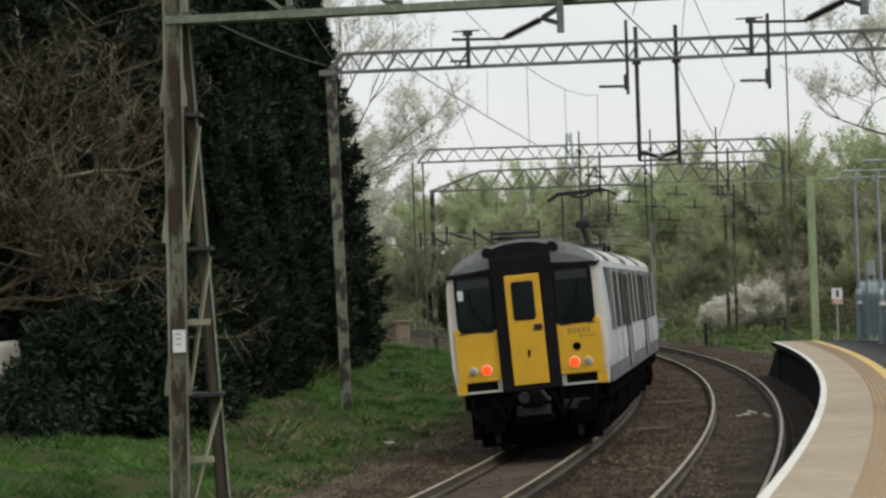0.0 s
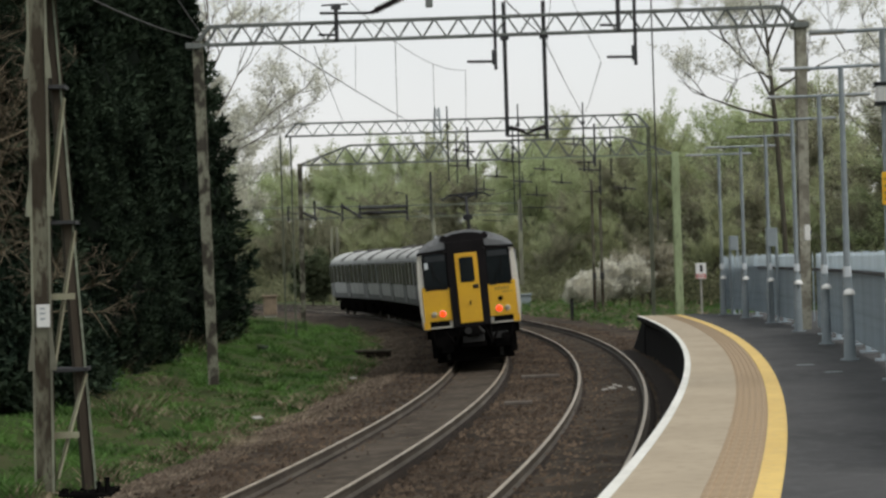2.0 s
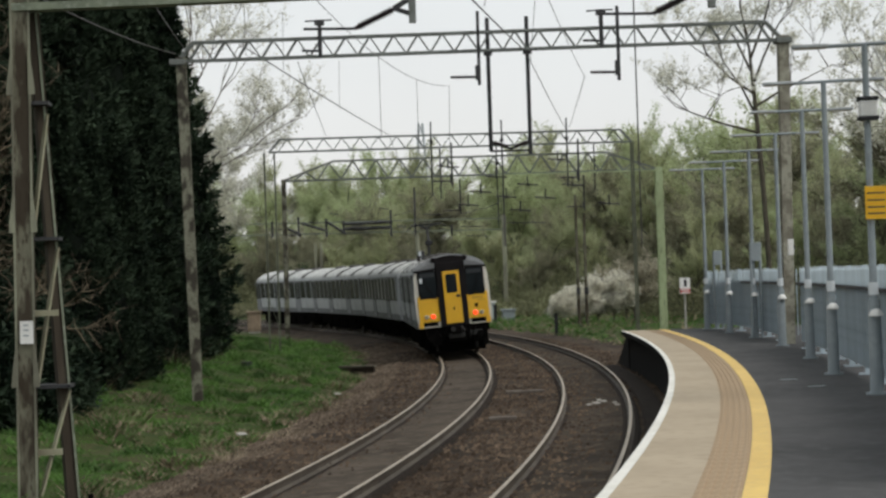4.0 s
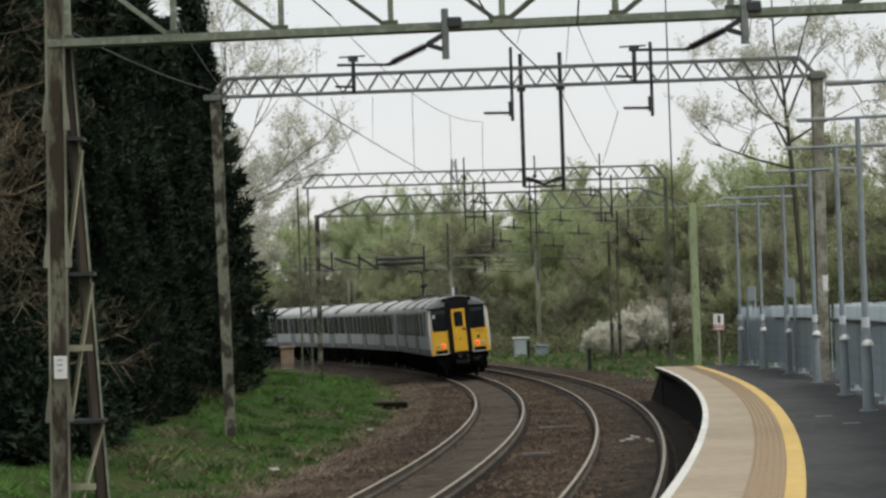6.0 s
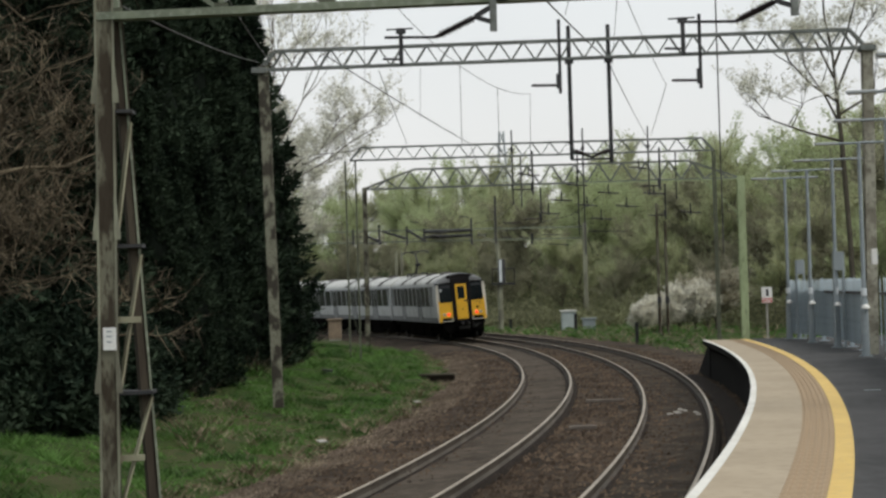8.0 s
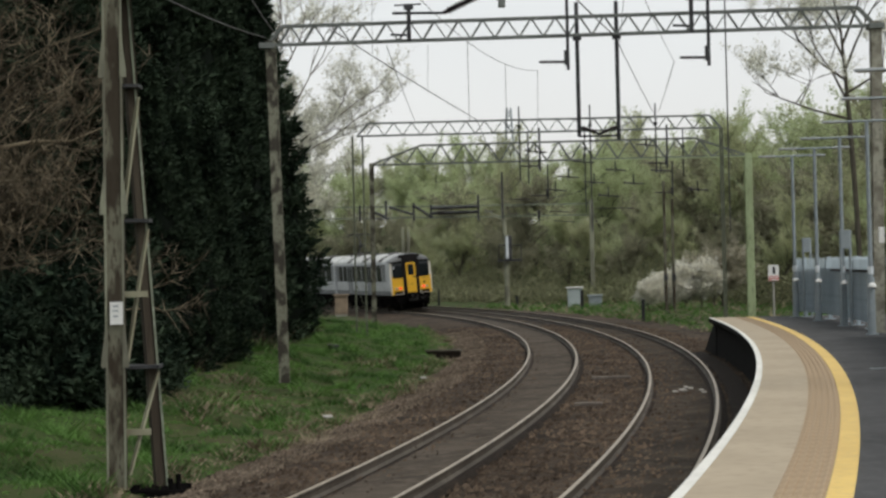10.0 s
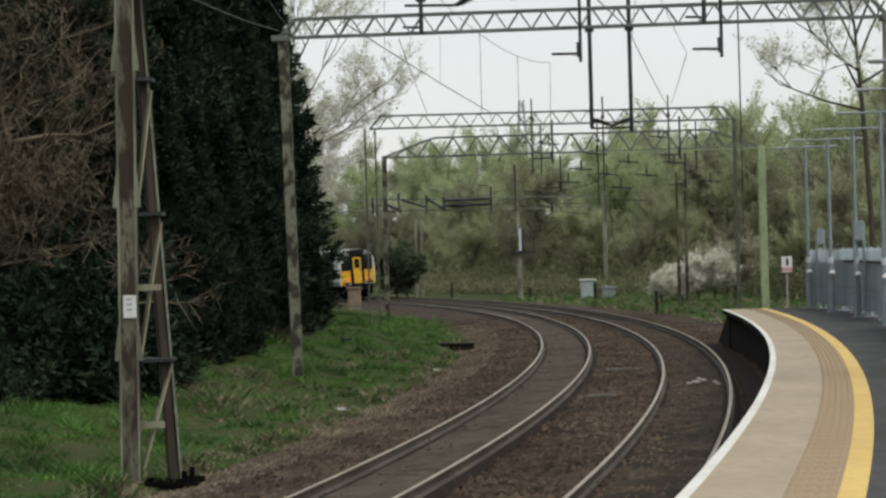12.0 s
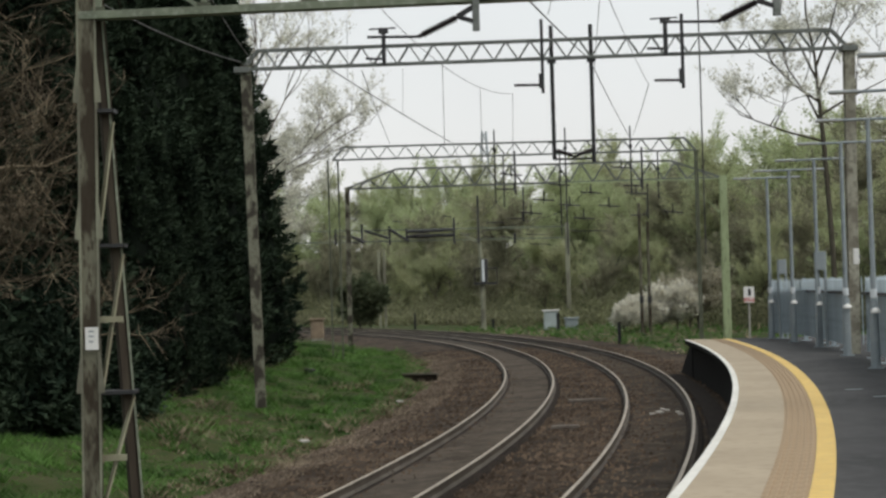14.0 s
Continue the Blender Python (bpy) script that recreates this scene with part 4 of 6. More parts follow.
def build_woodland():
    rng = random.Random(11)
    kinds = []
    for i in range(6):
        kinds.append(make_tree("woodland_tree", 40 + i, M_BARK, (M_BUD, M_TWIG, M_BUD, M_OLIVE, M_TWIG, M_OLIVE)[i], "spring woodland tree with brown twigs and first green leaves",
                               "woodland trees", height=12, spread=0.75, levels=2, n_first=18, twig=0.9, leaf=0.2, n_leaf=225, trunk_r=0.12, bare=0.28))
    spots = []
    for row, (o0, n, s0, s1) in enumerate(((23, 26, 85, 250), (29, 30, 66, 250), (37, 30, 60, 255), (47, 30, 50, 255), (60, 28, 50, 250), (78, 28, 50, 240), (100, 28, 50, 235))):
        for i in range(n):
            s = s0 + (s1 - s0) * (i + rng.uniform(0.1, 0.9)) / n
            o = o0 + rng.uniform(-4, 4)
            spots.append((s, o, rng.uniform(0.75, 1.2) * (0.62 if row == 0 else 0.9 if row == 1 else 1.05)))
    for i, (s, o, size) in enumerate(spots):
        p = at(s, o)
        z = float(ground_z(s, o)) - 0.1
        turn = rng.uniform(0, 6.28)
        if i < 6:
            place(kinds[i], p.x, p.y, z, turn, size)
        else:
            c = copy_thing(kinds[(1, 3, 4, 5, 1, 4)[i % 6] if o < 34 else (0, 2, 5, 3, 0, 2)[i % 6]], Matrix.Translation((p.x, p.y, z)) @ Matrix.Rotation(turn, 4, "Z"))
            c.scale = (size, size, size)
    # tangled undergrowth between the trunks
    verts, faces = [], []
    while len(faces) < 150000:
        s = rng.uniform(50, 255)
        o = 19 - 10 * float(smooth(s, 108, 140)) + 52 * rng.random() ** 1.4
        p = at(s, o)
        if noise.noise((p.x * 0.12, p.y * 0.12, 5)) < -0.25 and o < 20:
            continue
        hgt = (0.7 + 3.6 * min(1, max(0, o - 11) / 14)) * (0.7 + 0.6 * noise.noise((p.x * 0.2, p.y * 0.2, 1)))
        z = float(ground_z(s, o)) + rng.random() ** 1.3 * hgt
        for k in range(5):
            d = Vector((rng.uniform(-1, 1), rng.uniform(-1, 1), rng.uniform(-0.3, 1.2))).normalized() * rng.uniform(0.3, 0.9)
            q = p + Vector((rng.uniform(-0.5, 0.5), rng.uniform(-0.5, 0.5), z + rng.uniform(-0.2, 0.4)))
            side = Vector((rng.uniform(-1, 1), rng.uniform(-1, 1), rng.uniform(-1, 1))).normalized() * rng.uniform(0.03, 0.13)
            n0 = len(verts)
            verts += [q - side, q + side, q + d]
            faces.append((n0, n0 + 1, n0 + 2))
    u = from_arrays("undergrowth", verts, faces, M_SCRUB)
    tagged(u, "tangled olive-brown undergrowth at the woodland edge", "undergrowth", kind="stuff")


build_woodland()


def build_conifers():
    rng = random.Random(5)
    meshes = []
    for v in range(3):
        tv, tf = [], []
        H, R = 15.0, 2.7
        # boughs: each a spray of needles round one tip
        for i in range(1150):
            f = rng.random() ** 0.9
            z = 0.2 + f * H
            env = R * min(1.0, (1.02 - f) * 1.25) ** 0.95 * min(1.0, 0.72 + f * 2.2)
            a = rng.uniform(0, 6.283)
            reach = 0.84 + 0.16 * math.sin(a * 4 + z * 0.8 + v * 2) * math.sin(z * 1.5 + a * 2) + rng.uniform(-0.12, 0.16)
            out = Vector((math.cos(a), math.sin(a), 0))
            tip = out * env * reach + Vector((0, 0, z))
            axis = (out + Vector((rng.uniform(-0.3, 0.3), rng.uniform(-0.3, 0.3), rng.uniform(0.1, 0.9)))).normalized()
            size = rng.uniform(0.45, 0.95)
            for q in range(34):
                back = rng.random()
                p = tip - axis * size * back + Vector((rng.uniform(-1, 1), rng.uniform(-1, 1), rng.uniform(-1, 1))) * size * (0.1 + 0.3 * back)
                d = (axis * rng.uniform(0.3, 1.0) + Vector((rng.uniform(-0.6, 0.6), rng.uniform(-0.6, 0.6), rng.uniform(-0.4, 0.6)))).normalized()
                ln, w = rng.uniform(0.16, 0.4), rng.uniform(0.03, 0.075)
                side = d.cross(out + Vector((rng.uniform(-0.8, 0.8), rng.uniform(-0.8, 0.8), rng.uniform(-0.8, 0.8)))).normalized() * w
                n0 = len(tv)
                tv += [p - side, p + side, p + d * ln]
                tf.append((n0, n0 + 1, n0 + 2))
        # black inner shell, added as the shade between the boughs
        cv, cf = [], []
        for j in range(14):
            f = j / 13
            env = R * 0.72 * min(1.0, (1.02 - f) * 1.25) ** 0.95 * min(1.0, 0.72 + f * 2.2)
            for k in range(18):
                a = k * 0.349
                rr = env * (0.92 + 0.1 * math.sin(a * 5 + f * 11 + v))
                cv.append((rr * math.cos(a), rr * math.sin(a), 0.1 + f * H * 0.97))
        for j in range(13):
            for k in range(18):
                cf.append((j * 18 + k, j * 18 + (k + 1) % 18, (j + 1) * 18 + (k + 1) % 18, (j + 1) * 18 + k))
        root = tagged(empty("conifer"), "tall dense dark green conifer in a lineside row, extended unseen to shade the train", "conifer", "conifer row")
        from_arrays("inner_shade_shell", cv, cf, M_CORE, root, flat=False)
        from_arrays("foliage", tv, tf, M_CONIFER, root)
        tw = bmesh.new()
        rod(tw, (0, 0, -0.3), (0, 0, 3), 0.25, 0.2)
        part("trunk", tw, M_BARK, root)
        meshes.append(root)
    # the six at y 81 to 111 are unseen, added to shade the coaches
    spots = [(-6.6, 70.5, 1.0), (-8.4, 66.5, 1.12), (-9.4, 62.0, 1.2), (-10.3, 57.5, 1.2), (-11.2, 53.5, 1.15), (-12.5, 50.0, 1.1), (-14.5, 52.0, 1.2), (-13.6, 60, 1.25), (-17, 47, 1.0), (-18.5, 51, 1.1), (-9.5, 48.5, 1.0), (-10.6, 44.0, 0.95), (-12.6, 42.5, 1.0), (-7.2, 67.0, 0.88), (-10.2, 81, 1.0), (-10.0, 87, 1.05), (-10.4, 93, 1.0), (-11.0, 99, 1.05), (-11.8, 105, 1.0), (-12.8, 111, 1.05), (-7.35, 50.5, 0.55), (-6.75, 51.5, 0.5), (-6.3, 53.6, 0.5), (-8.2, 47.4, 0.55)]
    for i, (x, y, size) in enumerate(spots):
        m = Matrix.Translation((x, y, 0.15)) @ Matrix.Rotation(i * 1.7, 4, "Z")
        if i < 3:
            meshes[i].matrix_basis = m
            meshes[i].scale = (size,) * 3
        else:
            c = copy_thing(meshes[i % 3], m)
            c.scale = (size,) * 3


build_conifers()


def build_other_trees():
    t = make_tree("pale_tree", 71, M_PALEBARK, M_PALETWIG, "pale bare tree coming into bud behind the conifers", "", height=17.5, spread=0.72, levels=3, n_first=13, twig=0.6, leaf=0.14, n_leaf=210, trunk_r=0.13, bare=0.2, wander=0.35)
    place(t, -8.6, 94, 0.0, 0.4, 0.92)
    t = make_tree("pale_tree", 72, M_PALEBARK, M_PALETWIG, "pale bare tree coming into bud behind the conifers", "", height=12, spread=0.8, levels=3, n_first=12, twig=0.6, leaf=0.15, n_leaf=190, trunk_r=0.14, bare=0.2)
    place(t, -8.6, 112, 0.0, 1.4, 1.0)
    t = make_tree("bare_tree", 74, M_BARK, M_PALETWIG, "tall bare tree in bud behind the platform fence", "", height=19, spread=0.8, levels=4, n_first=15, twig=0.45, leaf=0.12, n_leaf=46, trunk_r=0.125, bare=0.25, wander=0.34, fork=9.6,
                  limbs=((-0.95, 0, 0.32, 5.2), (-0.8, 0.3, 0.8, 4.6), (-0.45, -0.2, 1, 5.2), (-0.1, 0.1, 1, 6.0), (0.3, 0.2, 1, 5.6), (0.75, -0.1, 0.7, 4.6), (0.5, -0.4, 0.9, 4.8), (-0.3, 0.6, 0.9, 4.6)))
    place(t, 20.05, 92, 0.0, 0.0, 1.0)
    t = make_tree("bare_tree", 78, M_BARK, M_PALETWIG, "bare tree in bud behind the platform fence", "", height=17, spread=0.75, levels=3, n_first=14, twig=0.6, leaf=0.13, n_leaf=110, trunk_r=0.14, bare=0.2, wander=0.42)
    place(t, 24.0, 86, 0.0, 0.2, 0.95)
    t = make_tree("pale_tree", 75, M_PALEBARK, M_PALETWIG, "pale bare tree coming into bud behind the conifers", "", height=16, spread=0.75, levels=4, n_first=9, twig=0.45, leaf=0.12, n_leaf=30, trunk_r=0.11, bare=0.35, wander=0.3, fork=8.0,
                  limbs=((0.8, 0, 0.55, 4.8), (0.6, 0.2, 0.9, 5.2), (0.3, -0.2, 1, 6.0), (0.1, 0.1, 1, 6.5), (0.45, 0.2, 1, 5.6), (0.9, -0.1, 0.3, 4.0), (-0.2, -0.4, 0.9, 4.8), (0.7, 0.3, 0.2, 3.6)))
    place(t, -7.4, 93, 0.0, 0.0, 1.0)
    for i, (x, y, h) in enumerate(((-9.5, 40.9, 9.0), (-10.8, 41.2, 11.5), (-12.4, 41.6, 14), (-8.9, 40.6, 7.5))):
        t = make_tree("bare_bush", 80 + i, M_BUSHTWIG, M_BUSHTWIG, "brown leafless bush with tangled branches beside the conifers", "", height=h, spread=1.0, levels=3, n_first=11, twig=0.6, leaf=0.1, n_leaf=14, droop=0.1, trunk_r=0.12, bare=0.95, wander=0.46)
        place(t, x, y, 0.2, i * 2.0, 1.0)
    t = make_tree("bare_bush", 89, M_BUSHTWIG, M_BUSHTWIG, "brown leafless bush with tangled branches beside the conifers", "", height=6, spread=0.9, levels=4, n_first=9, twig=0.5, leaf=0.1, n_leaf=3, trunk_r=0.1, bare=0.95, wander=0.45, fork=2.6,
                  limbs=((1, 0, 0.1, 3.0), (1, -0.3, 0.5, 3.2), (0.9, 0.2, -0.25, 2.8), (0.6, -0.2, 1.0, 3.5), (1, 0.1, -0.05, 3.4), (0.2, 0, 1, 3.5), (1, 0, 0.8, 3.2), (0.8, -0.2, 0.25, 2.6)))
    place(t, -10.9, 40.4, 0.2, 0.0, 1.12)
    b = make_tree("blossom_bush", 90, M_BARK, M_BLOSSOM, "white blossoming blackthorn bush on the grass", "blossom thicket", height=3.0, spread=1.7, levels=2, n_first=20, twig=0.6, leaf=0.16, n_leaf=120, trunk_r=0.06, bare=0.08)
    place(b, 13.1, 118, -0.3, 0.0, 0.72)
    for x, y, turn, size in ((14.3, 118.6, 2.0, 0.85), (15.5, 119, 4.0, 1.0), (16.5, 119.4, 1.0, 1.1)):
        c = copy_thing(b, Matrix.Translation((x, y, -0.3)) @ Matrix.Rotation(turn, 4, "Z"))
        c.scale = (size, size, size)
    b = make_tree("thorn_bush", 92, M_BARK, M_FADED, "brown thorn bush with fading blossom", "blossom thicket", height=3.0, spread=1.7, levels=2, n_first=18, twig=0.6, leaf=0.12, n_leaf=90, trunk_r=0.07, bare=0.4)
    place(b, 17.4, 119.9, -0.3, 1.0, 1.25)
    c = copy_thing(b, Matrix.Translation((18.0, 120.5, -0.3)) @ Matrix.Rotation(5.0, 4, "Z"))
    c.scale = (1.35, 1.35, 1.35)
    h = make_tree("evergreen_bush", 95, M_BARK, M_HOLLY, "dark evergreen bush at the far bend", "", height=3.4, spread=1.4, levels=2, n_first=22, twig=0.5, leaf=0.26, n_leaf=220, trunk_r=0.08, bare=0.05)
    place(h, -4.15, 152, -0.5, 0.0, 1.3)


build_other_trees()


def build_hedge():
    """A ragged dark evergreen hedge under the bare bushes."""
    rng = random.Random(23)
    tv, tf = [], []
    for i in range(520):
        a, f = rng.uniform(0, 6.283), rng.random()
        r = 1.15 * (1 - f * f) ** 0.5 + rng.uniform(-0.2, 0.25)
        tip = Vector((r * math.cos(a), r * math.sin(a), 0.1 + f * 2.5 + rng.uniform(-0.1, 0.3)))
        for q in range(26):
            p = tip * rng.uniform(0.75, 1.0) + Vector((rng.uniform(-1, 1), rng.uniform(-1, 1), rng.uniform(-1, 1))) * 0.22
            d = Vector((rng.uniform(-1, 1), rng.uniform(-1, 1), rng.uniform(-0.5, 1))).normalized() * rng.uniform(0.12, 0.32)
            side = Vector((rng.uniform(-1, 1), rng.uniform(-1, 1), rng.uniform(-1, 1))).normalized() * rng.uniform(0.03, 0.07)
            n0 = len(tv)
            tv += [p - side, p + side, p + d]
            tf.append((n0, n0 + 1, n0 + 2))
    first = tagged(empty("evergreen_shrub"), "low dark evergreen shrub under the bare bushes", "shrub", "evergreen shrubs")
    from_arrays("foliage", tv, tf, M_CONIFER, first)
    bm = bmesh.new()
    rod(bm, (0, 0, -0.3), (0, 0, 1.6), 0.12, 0.08)
    part("stem", bm, M_BARK, first)
    spots = ((-8.75, 38.5, 0.9), (-7.9, 39.3, 1.05), (-7.1, 40.6, 0.95), (-8.6, 41.0, 1.3), (-7.6, 42.2, 1.2), (-10.6, 42.0, 1.4), (-6.9, 43.6, 0.9), (-9.6, 35.3, 0.36), (-9.0, 36.7, 0.6))
    for i, (x, y, size) in enumerate(spots):
        m = Matrix.Translation((x, y, 0.2)) @ Matrix.Rotation(i * 1.3, 4, "Z")
        c = first if i == 0 else copy_thing(first, m)
        c.matrix_basis = m
        c.scale = (size, size, size)


build_hedge()


# ---- tactile paving: one slab after another ----
def build_tactile():
    bm = bmesh.new()
    box(bm, 0.001, -0.2005, -0.05, 0.404, 0.2005, -0.007)
    for i in range(5):
        x = 0.045 + i * 0.078
        v = [bm.verts.new(p) for p in ((x - 0.022, -0.2005, -0.007), (x + 0.022, -0.2005, -0.007), (x + 0.015, -0.2005, 0.004), (x - 0.015, -0.2005, 0.004),
                                       (x - 0.022, 0.2005, -0.007), (x + 0.022, 0.2005, -0.007), (x + 0.015, 0.2005, 0.004), (x - 0.015, 0.2005, 0.004))]
        for f in ((3, 2, 6, 7), (0, 3, 7, 4), (2, 1, 5, 6), (0, 1, 2, 3), (4, 7, 6, 5)):
            bm.faces.new([v[k] for k in f])
    bmesh.ops.recalc_face_normals(bm, faces=bm.faces)
    first = part("tactile_slab", bm, M_TACTILE, platform)
    s = -7.0
    n = 0
    while s < PLAT_END - 0.2:
        ob = first if n == 0 else new("tactile_slab", first.data)
        ob.parent = platform
        ob.matrix_basis = along(s, 2.296, PLAT_Z)
        s += 0.402
        n += 1
    sweep("paving_bed", [(2.29, PLAT_Z - 0.011), (2.705, PLAT_Z - 0.011), (2.705, PLAT_Z - 0.009), (2.29, PLAT_Z - 0.009)], -45, PLAT_END, M_TACTILE, platform, 0.6)


build_tactile()


# ---- worn white marks on the tarmac ----
def paint_mark(s, o, ln):
    root = tagged(empty("paint_mark", along(s, o, PLAT_Z + 0.001, 0.3)), "worn white paint mark on the platform tarmac", "paint mark", "paint marks")
    bm = bmesh.new()
    box(bm, -ln / 2, -0.07, 0, ln / 2, 0.07, 0.003)
    part("stripe", bm, M_PAINTGREY, root)


paint_mark(18.50, 3.48, 0.28)
paint_mark(16.50, 3.80, 0.26)


# ---- overhead wires ----
def wire(name, pts, sag=0.0, r=0.012, label="", root=None):
    bm = bmesh.new()
    a, b = Vector(pts[0]), Vector(pts[1])
    n = 10 if sag else 1
    rings = []
    for i in range(n + 1):
        f = i / n
        q = a.lerp(b, f) - Vector((0, 0, sag * 4 * f * (1 - f)))
        t = (b - a).to_track_quat("Z", "Y")
        rings.append([bm.verts.new(q + t @ Vector((r * math.cos(k * 1.2566), r * math.sin(k * 1.2566), 0))) for k in range(5)])
    for u, v in zip(rings, rings[1:]):
        for k in range(5):
            bm.faces.new((u[k], u[(k + 1) % 5], v[(k + 1) % 5], v[k]))
    return part(name, bm, M_WIRE, root, label)


def build_wires():
    root = tagged(empty("overhead_wires"), "thin dark catenary wires and droppers strung between the portals", "overhead wires")
    spans = (((-0.58, 27.4, 7.27), (2.59, 46.9, 7.65), 0.4, 0.006), ((2.87, 26.7, 6.94), (5.91, 46.4, 7.74), 0.06, 0.006), ((1.7, 27, 7.05), (4.48, 46.7, 8.46), 0.02, 0.014),
             ((4.52, 46.7, 8.42), (9.43, 80.0, 8.82), 0.06, 0.012), ((-2.35, 47, 8.76), (1.9, 80, 9.0), 0.05, 0.016), ((-1.05, 47, 8.34), (-0.7, 80.0, 9.03), 0.03, 0.01),
             ((5.91, 46.4, 7.74), (9.46, 80, 9.1), 0.05, 0.01), ((-4.58, 28.2, 7.35), (-4.01, 47, 8.63), 0.1, 0.016), ((-2.93, 28.0, 7.5), (-3.8, 47, 8.76), 0.05, 0.012),
             ((-0.58, 27.4, 7.27), (-3.6, 0, 6.9), 0.2, 0.013), ((2.87, 26.7, 6.94), (0.2, -2, 7.6), 0.2, 0.013), ((1.7, 27, 7.05), (-2.3, -2, 7.2), 0.2, 0.013),
             ((1.9, 80, 9.0), (3.1, 98, 8.4), 0.05, 0.014), ((8.4, 80, 8.8), (6.6, 98.3, 8.4), 0.05, 0.014),
             ((4.1, 79.3, 7.0), (3.1, 98, 6.4), 0.3, 0.014), ((7.6, 79.4, 7.0), (6.6, 98.3, 6.4), 0.3, 0.014), ((3.1, 98, 6.4), (-5.6, 141.3, 6.6), 0.4, 0.015), ((6.6, 98.3, 6.4), (-2.3, 142.4, 6.6), 0.4, 0.015))
    for a, b, sag, r in spans:
        wire("catenary_wire", (a, b), sag, r, root=root)
    drops = (((2.62, 46.7, 7.65), (2.58, 46.7, 5.9)), ((-1.47, 50, 10.0), (-1.67, 56, 9.17)), ((-0.04, 48, 8.46), (-0.1, 66, 8.88)), ((3.1, 30, 7.47), (4.7, 47.4, 8.26)), ((2.36, 30, 7.5), (2.5, 33, 7.6)),
             ((0.7, 35.3, 7.05), (0.7, 35.3, 5.6)), ((1.6, 40.8, 7.2), (1.6, 40.8, 5.6)))
    for a, b in drops:
        wire("dropper", (a, b), 0, 0.006, root=root)


build_wires()


# ---- lineside equipment ----
def equipment_cabinet(x, y, z, w, h, body, lid, label):
    root = tagged(empty("equipment_cabinet", Matrix.Translation((x, y, z))), label, "cabinet")
    bm = bmesh.new()
    box(bm, -w / 2, -0.35, 0.12, w / 2, 0.35, h - 0.1, 0.02)
    part("body", bm, body, root)
    bm = bmesh.new()
    box(bm, -w / 2 - 0.1, -0.45, h - 0.1, w / 2 + 0.1, 0.45, h, 0.03)
    part("lid", bm, lid, root)
    bm = bmesh.new()
    box(bm, -w / 2 + 0.05, -0.33, 0, w / 2 - 0.05, 0.33, 0.12)
    part("plinth", bm, M_CONCRETE, root)
    for k in (-1, 1):
        bm = bmesh.new()
        box(bm, min(0.015 * k, k * (w / 2 - 0.05)), -0.365, 0.2, max(0.015 * k, k * (w / 2 - 0.05)), -0.35, h - 0.18, 0.005)
        part("door", bm, body, root)


equipment_cabinet(10.0, 138, -0.42, 1.0, 1.62, M_CABINET, M_SIGNWHITE, "pale grey trackside cabinet with a white lid")
equipment_cabinet(11.5, 138.4, -0.4, 0.9, 1.0, M_PAINTGREY, M_PAINTGREY, "low blue-grey trackside cabinet beside another")
equipment_cabinet(-6.0, 122, -0.1, 0.8, 1.4, M_TAN, M_TAN, "small tan cabinet at the foot of the trees")


def short_post(x, y, z, h, w):
    root = tagged(empty("marker_post", Matrix.Translation((x, y, z))), "short dark wooden marker post beside the track", "post", "marker posts")
    bm = bmesh.new()
    box(bm, -w / 2, -w / 2, 0, w / 2, w / 2, h, 0.02)
    part("post", bm, M_BLACK, root)
    bm = bmesh.new()
    box(bm, -w / 2 - 0.02, -w / 2 - 0.02, h, w / 2 + 0.02, w / 2 + 0.02, h + 0.04, 0.01)
    part("cap", bm, M_UNDER, root)


for x, y, z, h, w in ((10.75, 99.6, -0.3, 1.2, 0.17), (9.9, 130, -0.5, 1.5, 0.2), (0.25, 150, -0.2, 1.2, 0.16), (5.9, 139.5, -0.4, 1.0, 0.2)):
    short_post(x, y, z, h, w)


def slim_mast(x, y, z0, z1, r):
    root = tagged(empty("slim_mast", Matrix.Translation((x, y, z0))), "slender dark steel mast standing before the blossom", "mast", "slim masts")
    bm = bmesh.new()
    rod(bm, (0, 0, 0), (0, 0, z1 - z0), r, r * 0.8, 10)
    part("tube", bm, M_MAST, root)
    bm = bmesh.new()
    box(bm, -r * 1.6, -r * 1.6, 0, r * 1.6, r * 1.6, 0.08)
    part("base_plate", bm, M_DARKSTEEL, root)
    bm = bmesh.new()
    box(bm, -0.12, -0.12, 1.9, 0.12, 0.0, 2.3, 0.02)
    part("clamp_box", bm, M_DARKSTEEL, root)


slim_mast(13.45, 112, -0.15, 7.6, 0.1)
slim_mast(13.92, 112, -0.15, 6.5, 0.1)


def lattice_pylon():
    root = tagged(empty("transmission_pylon"), "distant pale lattice transmission pylon above the woods", "pylon")
    x, y, top = 28.3, 700, 60
    for k in (-1, 1):
        for j in (-1, 1):
            bm = bmesh.new()
            bar(bm, (x + k * 4.2, y + j * 4.2, 0), (x + k * 0.7, y + j * 0.7, top), 0.5, 0.5)
            part("leg", bm, M_PYLON, root)
    bm = bmesh.new()
    for i in range(12):
        z0, z1 = 5 * i, 5 * i + 5
        w0, w1 = 4.2 - 3.5 * z0 / top, 4.2 - 3.5 * z1 / top
        for j in (-1, 1):
            bar(bm, (x - w0, y + j * w0, z0), (x + w1, y + j * w1, z1), 0.25, 0.25)
            bar(bm, (x + w0, y + j * w0, z0), (x - w1, y + j * w1, z1), 0.25, 0.25)
    part("bracing", bm, M_PYLON, root)


lattice_pylon()


